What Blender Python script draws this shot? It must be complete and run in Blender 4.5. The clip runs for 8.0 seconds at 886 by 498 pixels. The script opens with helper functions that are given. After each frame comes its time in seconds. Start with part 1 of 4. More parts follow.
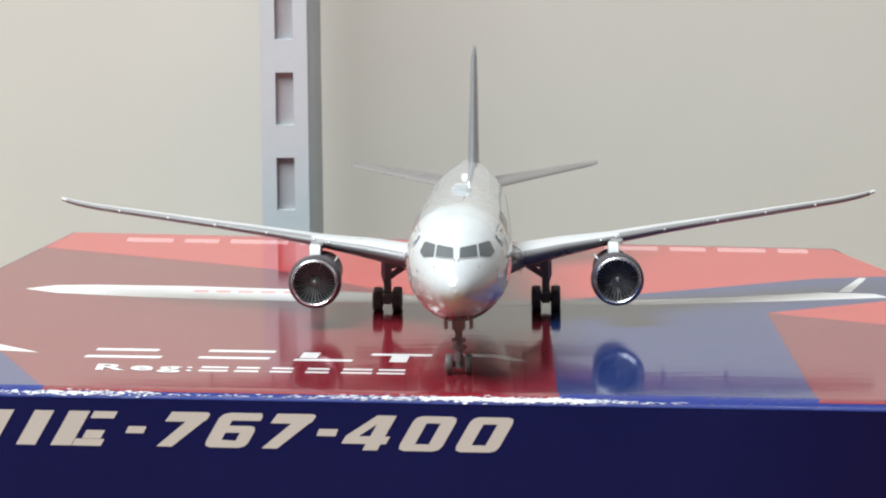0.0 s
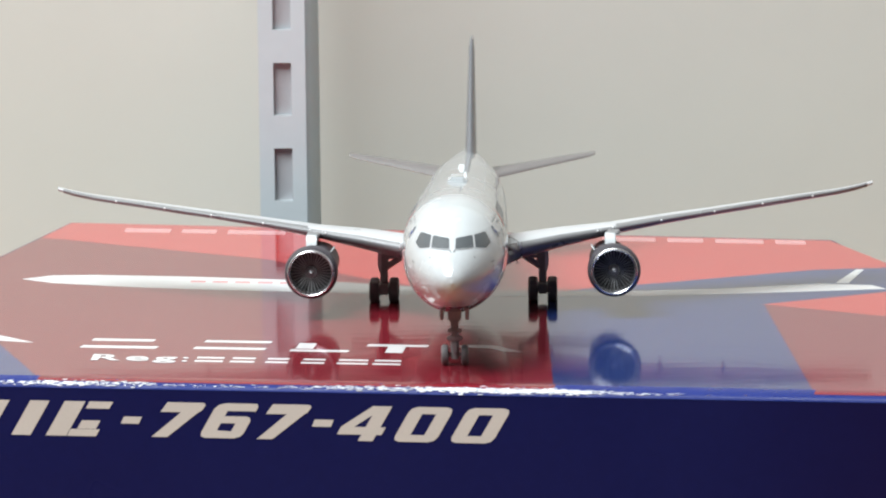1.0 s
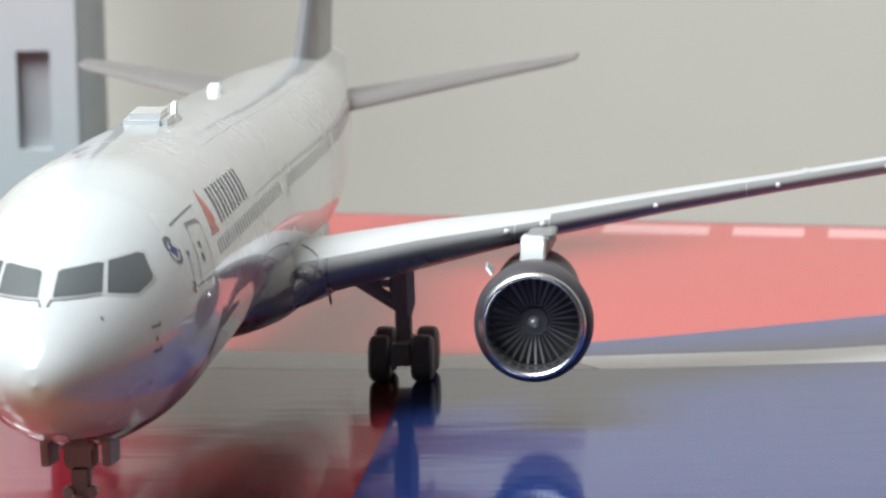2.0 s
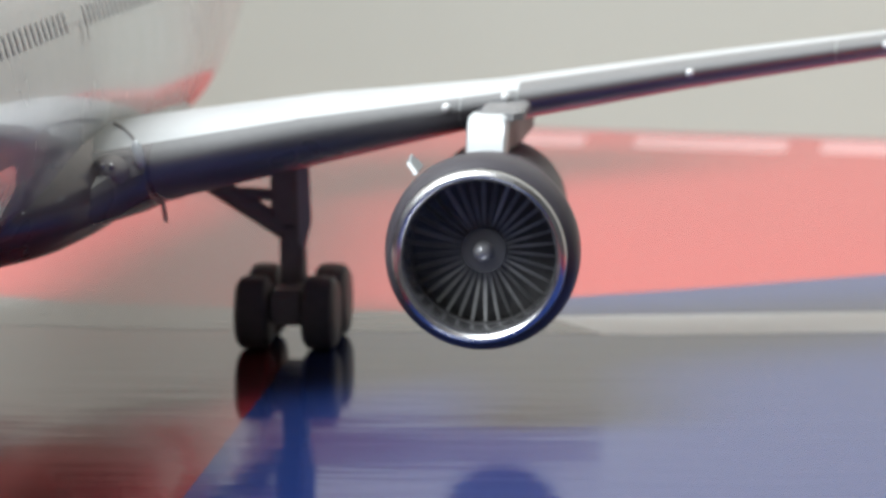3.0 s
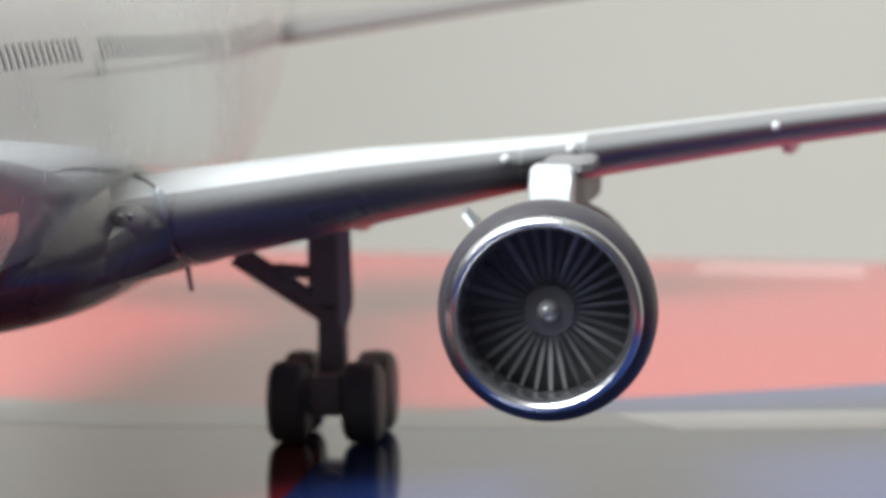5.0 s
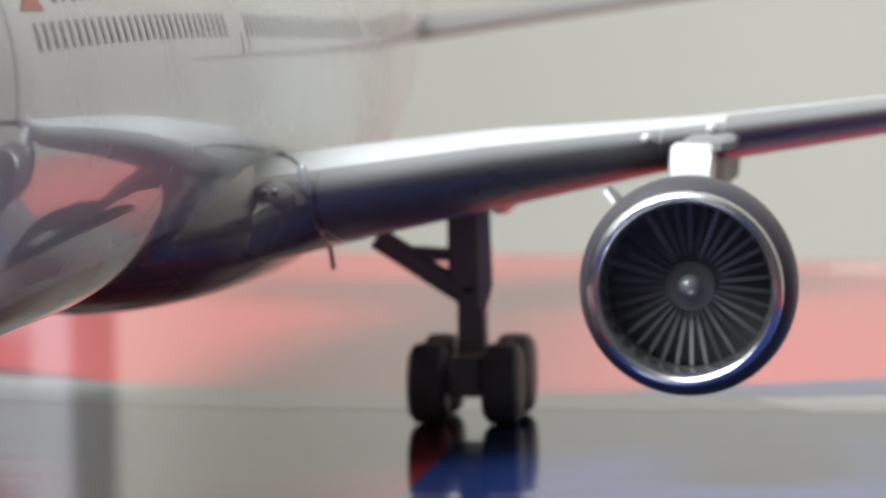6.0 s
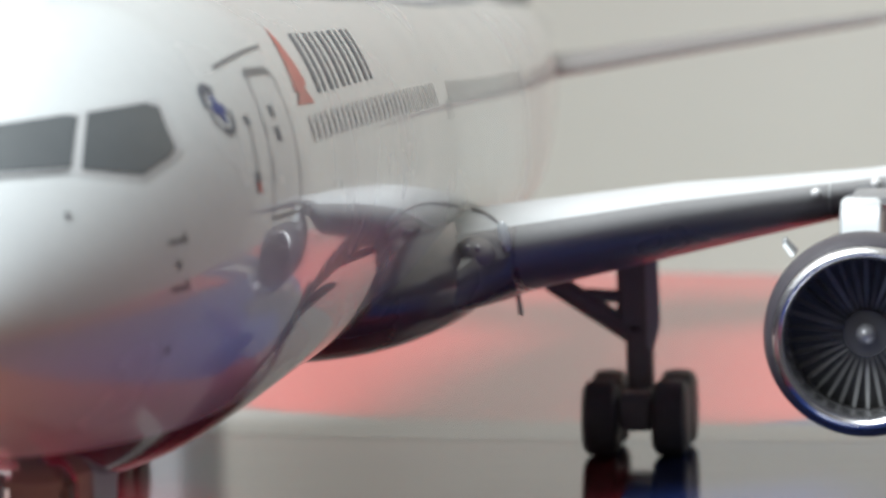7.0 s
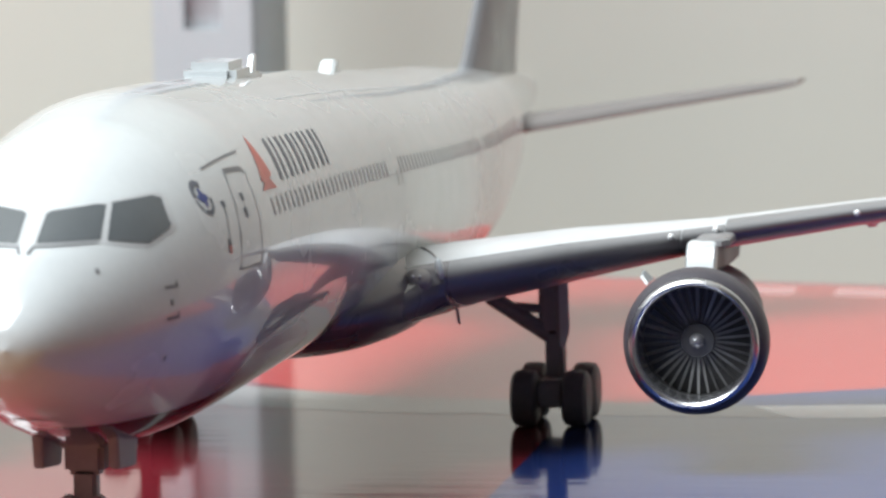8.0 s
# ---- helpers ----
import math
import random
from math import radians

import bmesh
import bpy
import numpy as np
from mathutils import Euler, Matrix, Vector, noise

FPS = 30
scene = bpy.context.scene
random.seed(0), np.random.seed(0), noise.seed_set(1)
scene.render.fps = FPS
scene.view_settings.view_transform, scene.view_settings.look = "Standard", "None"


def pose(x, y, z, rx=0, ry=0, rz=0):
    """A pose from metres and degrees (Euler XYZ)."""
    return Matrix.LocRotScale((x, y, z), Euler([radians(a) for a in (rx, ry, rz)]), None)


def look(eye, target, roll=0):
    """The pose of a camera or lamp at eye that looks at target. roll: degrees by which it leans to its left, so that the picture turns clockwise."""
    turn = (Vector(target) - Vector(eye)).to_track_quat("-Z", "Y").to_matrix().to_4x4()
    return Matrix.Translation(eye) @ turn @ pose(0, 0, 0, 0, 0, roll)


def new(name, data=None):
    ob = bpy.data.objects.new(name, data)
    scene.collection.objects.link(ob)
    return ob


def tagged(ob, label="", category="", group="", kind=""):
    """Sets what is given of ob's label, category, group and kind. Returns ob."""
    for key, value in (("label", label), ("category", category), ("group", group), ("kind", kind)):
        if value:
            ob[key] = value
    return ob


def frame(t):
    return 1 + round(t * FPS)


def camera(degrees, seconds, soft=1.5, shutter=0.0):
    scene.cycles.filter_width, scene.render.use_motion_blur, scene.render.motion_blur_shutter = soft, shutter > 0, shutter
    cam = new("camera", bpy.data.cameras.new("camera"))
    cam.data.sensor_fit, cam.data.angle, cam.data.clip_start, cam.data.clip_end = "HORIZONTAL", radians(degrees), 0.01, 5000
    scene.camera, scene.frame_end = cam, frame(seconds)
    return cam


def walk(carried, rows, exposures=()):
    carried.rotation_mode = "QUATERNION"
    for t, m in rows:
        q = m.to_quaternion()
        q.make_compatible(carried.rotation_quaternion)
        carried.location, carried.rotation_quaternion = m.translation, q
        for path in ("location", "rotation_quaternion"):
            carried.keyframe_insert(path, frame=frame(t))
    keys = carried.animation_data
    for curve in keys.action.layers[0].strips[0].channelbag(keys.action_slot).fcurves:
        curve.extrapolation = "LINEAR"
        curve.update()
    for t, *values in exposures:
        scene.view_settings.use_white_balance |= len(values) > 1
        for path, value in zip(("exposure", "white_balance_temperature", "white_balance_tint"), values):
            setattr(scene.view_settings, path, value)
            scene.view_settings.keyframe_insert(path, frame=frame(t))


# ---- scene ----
K = 0.001  # the plan below is in millimetres


# ---- camera ----
cam = camera(9.956, 8.0, soft=2.1)


def stand(t, x, y, z, yaw, pitch, roll):
    """A row for walk(): the eye in millimetres, then yaw to the right, pitch up and lean in degrees."""
    return (t, pose(x * K, y * K, z * K, 90 + pitch, 0, -yaw) @ pose(0, 0, 0, 0, 0, roll))


PATH = [
    (0, 14.45, -699.56, 112.15, -1.324, -7.492, -0.672),
    (0.5, 14.76, -700.08, 112.07, -1.343, -7.505, -0.681),
    (1, 15.74, -698.83, 111.93, -1.384, -7.588, -0.614),
    (1.2, 34.61, -693.01, 114.56, -2.332, -7.830, -0.668),
    (1.3, 48.76, -683.69, 115.42, -3.086, -7.964, -0.851),
    (1.4, 64.88, -673.66, 118.05, -3.999, -8.222, -0.926),
    (1.5, 74.87, -664.77, 113.43, -4.572, -8.030, -0.904),
    (1.7, 78.42, -634.93, 108.85, -4.943, -8.021, -0.907),
    (1.8, 66.83, -478.95, 89.81, -5.219, -8.239, -1.278),
    (1.9, 56.95, -351.26, 76.96, -5.524, -8.877, -0.960),
    (2, 49.31, -271.71, 62.66, -5.514, -8.576, -1.341),
    (2.1, 49.00, -230.38, 56.12, -5.865, -8.716, -1.041),
    (2.2, 48.96, -198.59, 53.18, -6.133, -9.322, -0.765),
    (3.3, 42.86, -128.52, 33.77, -6.881, -7.696, -0.770),
    (3.5, 41.24, -116.36, 31.31, -6.858, -7.092, -0.752),
    (4, 41.89, -117.09, 28.23, -6.815, -6.286, -0.731),
    (4.2, 41.72, -118.14, 28.93, -6.707, -6.216, -0.645),
    (5.3, 42.01, -120.90, 24.74, -7.240, -4.960, -0.820),
    (5.5, 42.52, -120.59, 24.00, -7.418, -4.912, -0.832),
    (6, 40.96, -122.55, 23.67, -8.315, -4.634, -0.805),
    (6.2, 33.90, -125.90, 26.50, -7.346, -5.138, -0.800),
    (6.5, 30.95, -127.21, 27.62, -6.917, -5.332, -0.792),
    (7, 33.62, -136.48, 28.84, -7.797, -5.198, -1.036),
    (7.2, 38.16, -144.25, 29.44, -8.325, -5.296, -0.781),
    (7.5, 52.07, -179.47, 34.08, -10.249, -5.726, -0.454),
    (7.7, 55.84, -201.19, 34.14, -10.055, -5.201, -1.154),
    (8, 56.72, -211.71, 39.71, -9.874, -5.660, -0.870),
]
walk(cam, [stand(*row) for row in PATH], exposures=((0, 0.05), (1.5, 0.06), (2.2, 0.15), (3.5, 0.23), (5.5, 0.24), (6.5, 0.21), (8, 0.16)))
cam.data.dof.use_dof = True
cam.data.dof.aperture_fstop = 150.0

# ---- light ----
world = bpy.data.worlds.new("room_air")
scene.world = world
world.use_nodes = True
world.node_tree.nodes["Background"].inputs[0].default_value = (0.9, 0.95, 1.0, 1)
world.node_tree.nodes["Background"].inputs[1].default_value = 0.3


def area_lamp(name, place, target, w, h, power, colour):
    data = bpy.data.lights.new(name, "AREA")
    data.shape, data.size, data.size_y, data.energy, data.color = "RECTANGLE", w, h, power, colour
    ob = new(name, data)
    ob.matrix_world = look(place, target)
    return ob


area_lamp("ceiling_panel_light", (-0.5, -0.36, 1.06), (-0.46, -0.28, 0), 0.84, 0.82, 32.3, (0.905, 0.97, 1.01))

# ---- materials ----


def material(name, colour, rough, metal=0.0, coat=0.0, vary=0.06, grain=2500.0, bump=0.0, bump_scale=1500.0, spread=0.0, spec=0.5, stretch=None):
    """A paint, plastic or metal: two scales of tone and gloss variation and a fine relief."""
    m = bpy.data.materials.new(name)
    m.use_nodes = True
    nt = m.node_tree
    bsdf = nt.nodes["Principled BSDF"]
    bsdf.inputs["Roughness"].default_value = rough
    bsdf.inputs["Metallic"].default_value = metal
    bsdf.inputs["Coat Weight"].default_value = coat
    bsdf.inputs["Coat Roughness"].default_value = 0.035
    bsdf.inputs["Specular IOR Level"].default_value = spec
    co = nt.nodes.new("ShaderNodeTexCoord")
    fine, broad = nt.nodes.new("ShaderNodeTexNoise"), nt.nodes.new("ShaderNodeTexNoise")
    fine.inputs["Scale"].default_value, fine.inputs["Detail"].default_value = grain, 4
    broad.inputs["Scale"].default_value, broad.inputs["Detail"].default_value = grain / 18, 3
    for n in (fine, broad):
        nt.links.new(co.outputs["Object"], n.inputs["Vector"])
    both = nt.nodes.new("ShaderNodeMath")
    both.operation = "ADD"
    nt.links.new(fine.outputs["Fac"], both.inputs[0])
    nt.links.new(broad.outputs["Fac"], both.inputs[1])
    tone = nt.nodes.new("ShaderNodeMapRange")
    tone.inputs["From Min"].default_value, tone.inputs["From Max"].default_value = 0.6, 1.4
    tone.inputs["To Min"].default_value, tone.inputs["To Max"].default_value = 1 - vary, 1 + vary
    nt.links.new(both.outputs[0], tone.inputs["Value"])
    mix = nt.nodes.new("ShaderNodeVectorMath")
    mix.operation = "SCALE"
    mix.inputs[0].default_value = colour
    nt.links.new(tone.outputs[0], mix.inputs["Scale"])
    nt.links.new(mix.outputs["Vector"], bsdf.inputs["Base Color"])
    gloss = nt.nodes.new("ShaderNodeMapRange")
    gloss.inputs["From Min"].default_value, gloss.inputs["From Max"].default_value = 0.3, 0.7
    gloss.inputs["To Min"].default_value = max(0.0, rough - 0.25 * rough - spread)
    gloss.inputs["To Max"].default_value = min(1.0, rough + 0.25 * rough + spread)
    nt.links.new(broad.outputs["Fac"], gloss.inputs["Value"])
    nt.links.new(gloss.outputs[0], bsdf.inputs["Roughness"])
    if bump:
        relief, b = nt.nodes.new("ShaderNodeTexNoise"), nt.nodes.new("ShaderNodeBump")
        relief.inputs["Scale"].default_value, relief.inputs["Detail"].default_value = bump_scale, 1 if stretch else 3
        if stretch:
            lay = nt.nodes.new("ShaderNodeMapping")
            lay.inputs["Scale"].default_value = stretch
            nt.links.new(co.outputs["Object"], lay.inputs["Vector"])
            nt.links.new(lay.outputs["Vector"], relief.inputs["Vector"])
        else:
            nt.links.new(co.outputs["Object"], relief.inputs["Vector"])
        nt.links.new(relief.outputs["Fac"], b.inputs["Height"])
        b.inputs["Strength"].default_value, b.inputs["Distance"].default_value = bump, 0.0001
        nt.links.new(b.outputs["Normal"], bsdf.inputs["Normal"])
        if coat:
            nt.links.new(b.outputs["Normal"], bsdf.inputs["Coat Normal"])
    return m


WHITE_PAINT = material("white_paint", (0.66, 0.69, 0.7), 0.24, coat=0.8, vary=0.02)
NAVY_PAINT = material("navy_paint", (0.066, 0.06, 0.07), 0.42, spec=0.25, vary=0.1, bump=0.03, bump_scale=600)
WING_GREY = material("wing_grey", (0.58, 0.59, 0.6), 0.34, metal=0.05, coat=0.1, vary=0.05, bump=0.04)
SLAT_METAL = material("slat_metal", (0.27, 0.268, 0.275), 0.33, metal=0.25, vary=0.06, bump=0.04)
CHROME = material("chrome", (0.62, 0.615, 0.63), 0.24, metal=0.95, vary=0.04, spread=0.05)
FAN_DARK = material("fan_dark", (0.11, 0.108, 0.11), 0.5, vary=0.1)
BLADE_GREY = material("blade_grey", (0.46, 0.46, 0.46), 0.5, metal=0.0, vary=0.1)
SPINNER_GREY = material("spinner_grey", (0.32, 0.32, 0.33), 0.25, metal=0.3)
GEAR_DARK = material("gear_dark", (0.34, 0.315, 0.31), 0.45, vary=0.12, bump=0.1)
TYRE_RUBBER = material("tyre_rubber", (0.19, 0.18, 0.18), 0.5, spec=0.25, vary=0.15, bump=0.15)
RIM_GREY = material("rim_grey", (0.16, 0.16, 0.165), 0.4, metal=0.4)
LEG_GREY = material("leg_grey", (0.33, 0.31, 0.305), 0.4, vary=0.1, bump=0.1)
GLASS_PRINT = material("glass_print", (0.075, 0.085, 0.095), 0.18, coat=0.4, vary=0.06)
FRAME_GREY = material("frame_grey", (0.5, 0.51, 0.52), 0.35)
LINE_GREY = material("line_grey", (0.17, 0.17, 0.18), 0.4)
LOGO_BLUE = material("logo_blue", (0.03, 0.05, 0.22), 0.35)
LOGO_RED = material("logo_red", (0.6, 0.1, 0.07), 0.35)
LETTER_NAVY = material("letter_navy", (0.1, 0.11, 0.14), 0.35)
STAB_GREY = material("stab_grey", (0.2, 0.185, 0.18), 0.45, vary=0.05)
ROOT_GREY = material("root_grey", (0.22, 0.205, 0.215), 0.22, metal=0.1, coat=0.6, vary=0.06, bump=0.05)
NAVY_GLOSS = material("navy_gloss", (0.15, 0.13, 0.145), 0.3, coat=0.55, vary=0.08)
TAIL_DARK = material("tail_dark", (0.17, 0.175, 0.19), 0.35, coat=0.2)
WINDOW_DARK = material("window_dark", (0.52, 0.53, 0.53), 0.3)
PRINT = dict(rough=0.09, spec=0.47, coat=0.1, vary=0.04, grain=900, bump=0.11, bump_scale=300, stretch=(0.42, 1.5, 1))
BOX_RED = material("box_red", (0.560, 0.042, 0.042), **PRINT)
BOX_DARK_RED = material("box_dark_red", (0.200, 0.014, 0.024), **PRINT)
BOX_MID_RED = material("box_mid_red", (0.2, 0.012, 0.028), **PRINT)
BOX_BLUE = material("box_blue", (0.014, 0.034, 0.150), **PRINT)
BOX_NAVY = material("box_navy", (0.008, 0.011, 0.08), rough=0.34, spec=0.12, vary=0.08, grain=700, bump=0.03, bump_scale=500)
BOX_WHITE = material("box_white", (0.82, 0.82, 0.82), **PRINT)
BOX_GREY = material("box_grey", (0.26, 0.25, 0.24), **PRINT)
BOX_PALE = material("box_pale", (0.8, 0.35, 0.35), **PRINT)
BOX_EDGE = material("worn_edge", (0.016, 0.03, 0.18), rough=0.34, spec=0.16, vary=0.12, grain=3000, bump=0.25, bump_scale=900, spread=0.08)
# cracked laminate, white enough to paint the glint along the rim too
GLINT_CHIP = material("glint_chip", (0.85, 0.87, 0.92), rough=0.2, vary=0.15, grain=4000, bump=0.6, bump_scale=2500)
LETTER_CREAM = material("letter_cream", (0.64, 0.62, 0.59), 0.4, vary=0.04)
WALL_PAINT = material("wall_paint", (0.715, 0.72, 0.66), 0.75, vary=0.02, grain=60, bump=0.08, bump_scale=900)
ROOM_PAINT = material("room_paint", (0.7, 0.69, 0.66), 0.85, vary=0.03, grain=8)
# near-black for the unseen walls, so little light fills in from the front
FILL_CUT_PAINT = material("fill_cut_paint", (0.1, 0.098, 0.096), 0.85, vary=0.05, grain=8)
FLOOR_WOOD = material("floor_wood", (0.16, 0.085, 0.037), 0.5, vary=0.08, grain=12)
RAIL_PAINT = material("rail_paint", (0.64, 0.715, 0.74), 0.42, vary=0.03, grain=400, bump=0.05)
SLOT_PAINT = material("slot_paint", (0.42, 0.43, 0.445), 0.6, vary=0.05)
# orange chosen for the warm light it throws under the nose
SHELF_WOOD = material("shelf_wood", (0.3, 0.125, 0.024), 0.42, vary=0.12, grain=140, bump=0.1, bump_scale=300, stretch=(0.15, 1.6, 1))


def fuselage_paint():
    """White gloss paint with a navy belly whose curved edge sweeps up to the wing root."""
    m = material("white_and_navy_paint", (0.55, 0.578, 0.59), 0.24, coat=0.85, vary=0.03)
    nt = m.node_tree
    bsdf = nt.nodes["Principled BSDF"]
    white = bsdf.inputs["Base Color"].links[0].from_socket
    co = nt.nodes.new("ShaderNodeTexCoord")
    xyz = nt.nodes.new("ShaderNodeSeparateXYZ")
    nt.links.new(co.outputs["Object"], xyz.inputs[0])
    curve = nt.nodes.new("ShaderNodeMapRange")
    curve.interpolation_type = "SMOOTHSTEP"
    curve.inputs["From Min"].default_value, curve.inputs["From Max"].default_value = 9 * K, 48 * K
    curve.inputs["To Min"].default_value, curve.inputs["To Max"].default_value = 9.3 * K, 9.95 * K
    nt.links.new(xyz.outputs["Y"], curve.inputs["Value"])
    below = nt.nodes.new("ShaderNodeMath")
    below.operation = "SUBTRACT"
    nt.links.new(curve.outputs[0], below.inputs[0])
    nt.links.new(xyz.outputs["Z"], below.inputs[1])
    edge = nt.nodes.new("ShaderNodeMapRange")
    edge.inputs["From Min"].default_value, edge.inputs["From Max"].default_value = -0.03 * K, 0.03 * K
    nt.links.new(below.outputs[0], edge.inputs["Value"])
    mix = nt.nodes.new("ShaderNodeMix")
    mix.data_type = "RGBA"
    nt.links.new(edge.outputs[0], mix.inputs["Factor"])
    nt.links.new(white, mix.inputs["A"])
    mix.inputs["B"].default_value = (0.014, 0.017, 0.05, 1)
    nt.links.new(mix.outputs["Result"], bsdf.inputs["Base Color"])
    return m


FUSELAGE_PAINT = fuselage_paint()


def purple_print():
    """The navy print of the box's sides runs over to purple at one end."""
    nt = BOX_NAVY.node_tree
    bsdf = nt.nodes["Principled BSDF"]
    navy = bsdf.inputs["Base Color"].links[0].from_socket
    co, xyz = nt.nodes.new("ShaderNodeTexCoord"), nt.nodes.new("ShaderNodeSeparateXYZ")
    nt.links.new(co.outputs["Object"], xyz.inputs[0])
    run = nt.nodes.new("ShaderNodeMapRange")
    run.interpolation_type = "SMOOTHSTEP"
    run.inputs["From Min"].default_value, run.inputs["From Max"].default_value = 25 * K, 98 * K
    nt.links.new(xyz.outputs["X"], run.inputs["Value"])
    mix = nt.nodes.new("ShaderNodeMix")
    mix.data_type = "RGBA"
    nt.links.new(run.outputs[0], mix.inputs["Factor"])
    nt.links.new(navy, mix.inputs["A"])
    mix.inputs["B"].default_value = (0.009, 0.004, 0.034, 1)
    nt.links.new(mix.outputs["Result"], bsdf.inputs["Base Color"])


purple_print()

# ---- building helpers ----


def part(name, bm, mat, parent=None, label="", smooth=True):
    """One mesh object from a bmesh in millimetres, under its thing or part."""
    me = bpy.data.meshes.new(name)
    bmesh.ops.scale(bm, vec=(K, K, K), verts=bm.verts)
    bmesh.ops.recalc_face_normals(bm, faces=bm.faces)
    bm.to_mesh(me)
    bm.free()
    me.materials.append(mat)
    if smooth:
        me.polygons.foreach_set("use_smooth", [True] * len(me.polygons))
        me.set_sharp_from_angle(angle=radians(38))
    ob = new(name, me)
    ob.parent = parent
    if label:
        ob["label"] = label
    return ob


def thing(name, label, category):
    return tagged(new(name), label, category)


def block(x0, x1, y0, y1, z0, z1, bevel=0.0, seg=2, bm=None):
    b = bmesh.new()
    bmesh.ops.create_cube(b, size=1, matrix=Matrix.LocRotScale(((x0 + x1) / 2, (y0 + y1) / 2, (z0 + z1) / 2), None, (abs(x1 - x0), abs(y1 - y0), abs(z1 - z0))))
    if bevel:
        bmesh.ops.bevel(b, geom=b.edges[:], offset=bevel, segments=seg, affect="EDGES")
    return merge(bm, b)


def merge(bm, b):
    """Adds the bmesh b to bm, which may be None."""
    if bm is None:
        return b
    me = bpy.data.meshes.new("scratch")
    b.to_mesh(me)
    b.free()
    bm.from_mesh(me)
    bpy.data.meshes.remove(me)
    return bm


def prism(points, z0, z1, bevel=0.0, bm=None):
    """A flat polygon in plan, given thickness."""
    b = bmesh.new()
    low = [b.verts.new((x, y, z0)) for x, y in points]
    high = [b.verts.new((x, y, z1)) for x, y in points]
    b.faces.new(low)
    b.faces.new(high)
    n = len(points)
    for i in range(n):
        b.faces.new((low[i], low[(i + 1) % n], high[(i + 1) % n], high[i]))
    if bevel:
        bmesh.ops.recalc_face_normals(b, faces=b.faces)
        bmesh.ops.bevel(b, geom=b.edges[:], offset=bevel, segments=2, affect="EDGES")
    return merge(bm, b)


def turned(profile, centre, axis="y", n=48, closed=False, bm=None, caps=True):
    """A lathe form: (along, radius) pairs turned about an axis through centre."""
    b = bmesh.new()
    rings = []
    for a, r in profile:
        ring = []
        for k in range(n):
            c, s = math.cos(2 * math.pi * k / n) * r, math.sin(2 * math.pi * k / n) * r
            p = {"y": (c, a, s), "x": (a, c, s), "z": (c, s, a)}[axis]
            ring.append(b.verts.new(Vector(p) + Vector(centre)))
        rings.append(ring)
    pairs = list(zip(rings, rings[1:])) + ([(rings[-1], rings[0])] if closed else [])
    for p, q in pairs:
        for k in range(n):
            b.faces.new((p[k], p[(k + 1) % n], q[(k + 1) % n], q[k]))
    if caps and not closed:
        for ring, (a, r) in ((rings[0], profile[0]), (rings[-1], profile[-1])):
            b.faces.new(ring)
    bmesh.ops.remove_doubles(b, verts=b.verts, dist=1e-5)
    return merge(bm, b)


def rod(p, q, r, n=12, bm=None, r2=None):
    """A round bar from p to q."""
    p, q = Vector(p), Vector(q)
    b = bmesh.new()
    bmesh.ops.create_cone(b, cap_ends=True, segments=n, radius1=r, radius2=r if r2 is None else r2, depth=(q - p).length,
                          matrix=Matrix.Translation((p + q) / 2) @ (q - p).to_track_quat("Z", "Y").to_matrix().to_4x4())
    return merge(bm, b)


def loft(rings, cap=True, bm=None):
    b = bmesh.new()
    vs = [[b.verts.new(p) for p in ring] for ring in rings]
    n = len(vs[0])
    for p, q in zip(vs, vs[1:]):
        for k in range(n):
            b.faces.new((p[k], p[(k + 1) % n], q[(k + 1) % n], q[k]))
    if cap:
        b.faces.new(vs[0])
        b.faces.new(vs[-1])
    return merge(bm, b)


def flat(points, z, thick=0.03):
    """A printed area of the lid: a thin film on the card."""
    return prism(points, z, z + thick)


def glyph(char, mat, parent, m, w, h, shear=0.0, bold=0.0, name="printed_character"):
    """One raised character of the built-in font, w by h millimetres, laid by the matrix m (metres)."""
    cu = bpy.data.curves.new(name, "FONT")
    cu.body, cu.size, cu.offset, cu.resolution_u = char, 1.0, bold, 4
    tmp = bpy.data.objects.new("scratch", cu)
    me = bpy.data.meshes.new_from_object(tmp)
    bpy.data.objects.remove(tmp)
    bpy.data.curves.remove(cu)
    me.name = name
    co = np.array([v.co[:] for v in me.vertices])
    lo, hi = co.min(0), co.max(0)
    lean = shear * h
    fit = Matrix.Diagonal(((w - lean) / (hi[0] - lo[0]), h / (hi[1] - lo[1]), 1, 1)) @ Matrix.Translation((-lo[0], -lo[1], 0))
    slant = Matrix(((1, shear, 0, 0), (0, 1, 0, 0), (0, 0, 1, 0), (0, 0, 0, 1)))
    me.transform(m @ Matrix.Diagonal((K, K, K, 1)) @ slant @ fit)
    me.materials.clear()
    me.materials.append(mat)
    ob = new(name, me)
    ob.parent = parent
    return ob


# ---- the room ----


def slab(name, label, mat, *box):
    ob = part(name, block(*[v * 1000 for v in box]), mat, smooth=False)
    return tagged(ob, label, name.split("_")[0], kind="structure")


X0, X1, Y0, Z0, Z1 = -0.95, 0.95, -1.5, -0.8, 1.1
slab("wall_north", "cream painted plaster wall behind the shelf", WALL_PAINT, X0, X1, 0.226, 0.29, Z0, Z1)
# added unseen walls and floor, kept dark to cut fill and reflections
slab("wall_south", "unseen room wall, near-black to cut the fill light", FILL_CUT_PAINT, X0, X1, Y0 - 0.06, Y0, Z0, Z1)
slab("wall_east", "unseen room wall, near-black to cut the fill light", FILL_CUT_PAINT, X1, X1 + 0.06, Y0 - 0.06, 0.29, Z0, Z1)
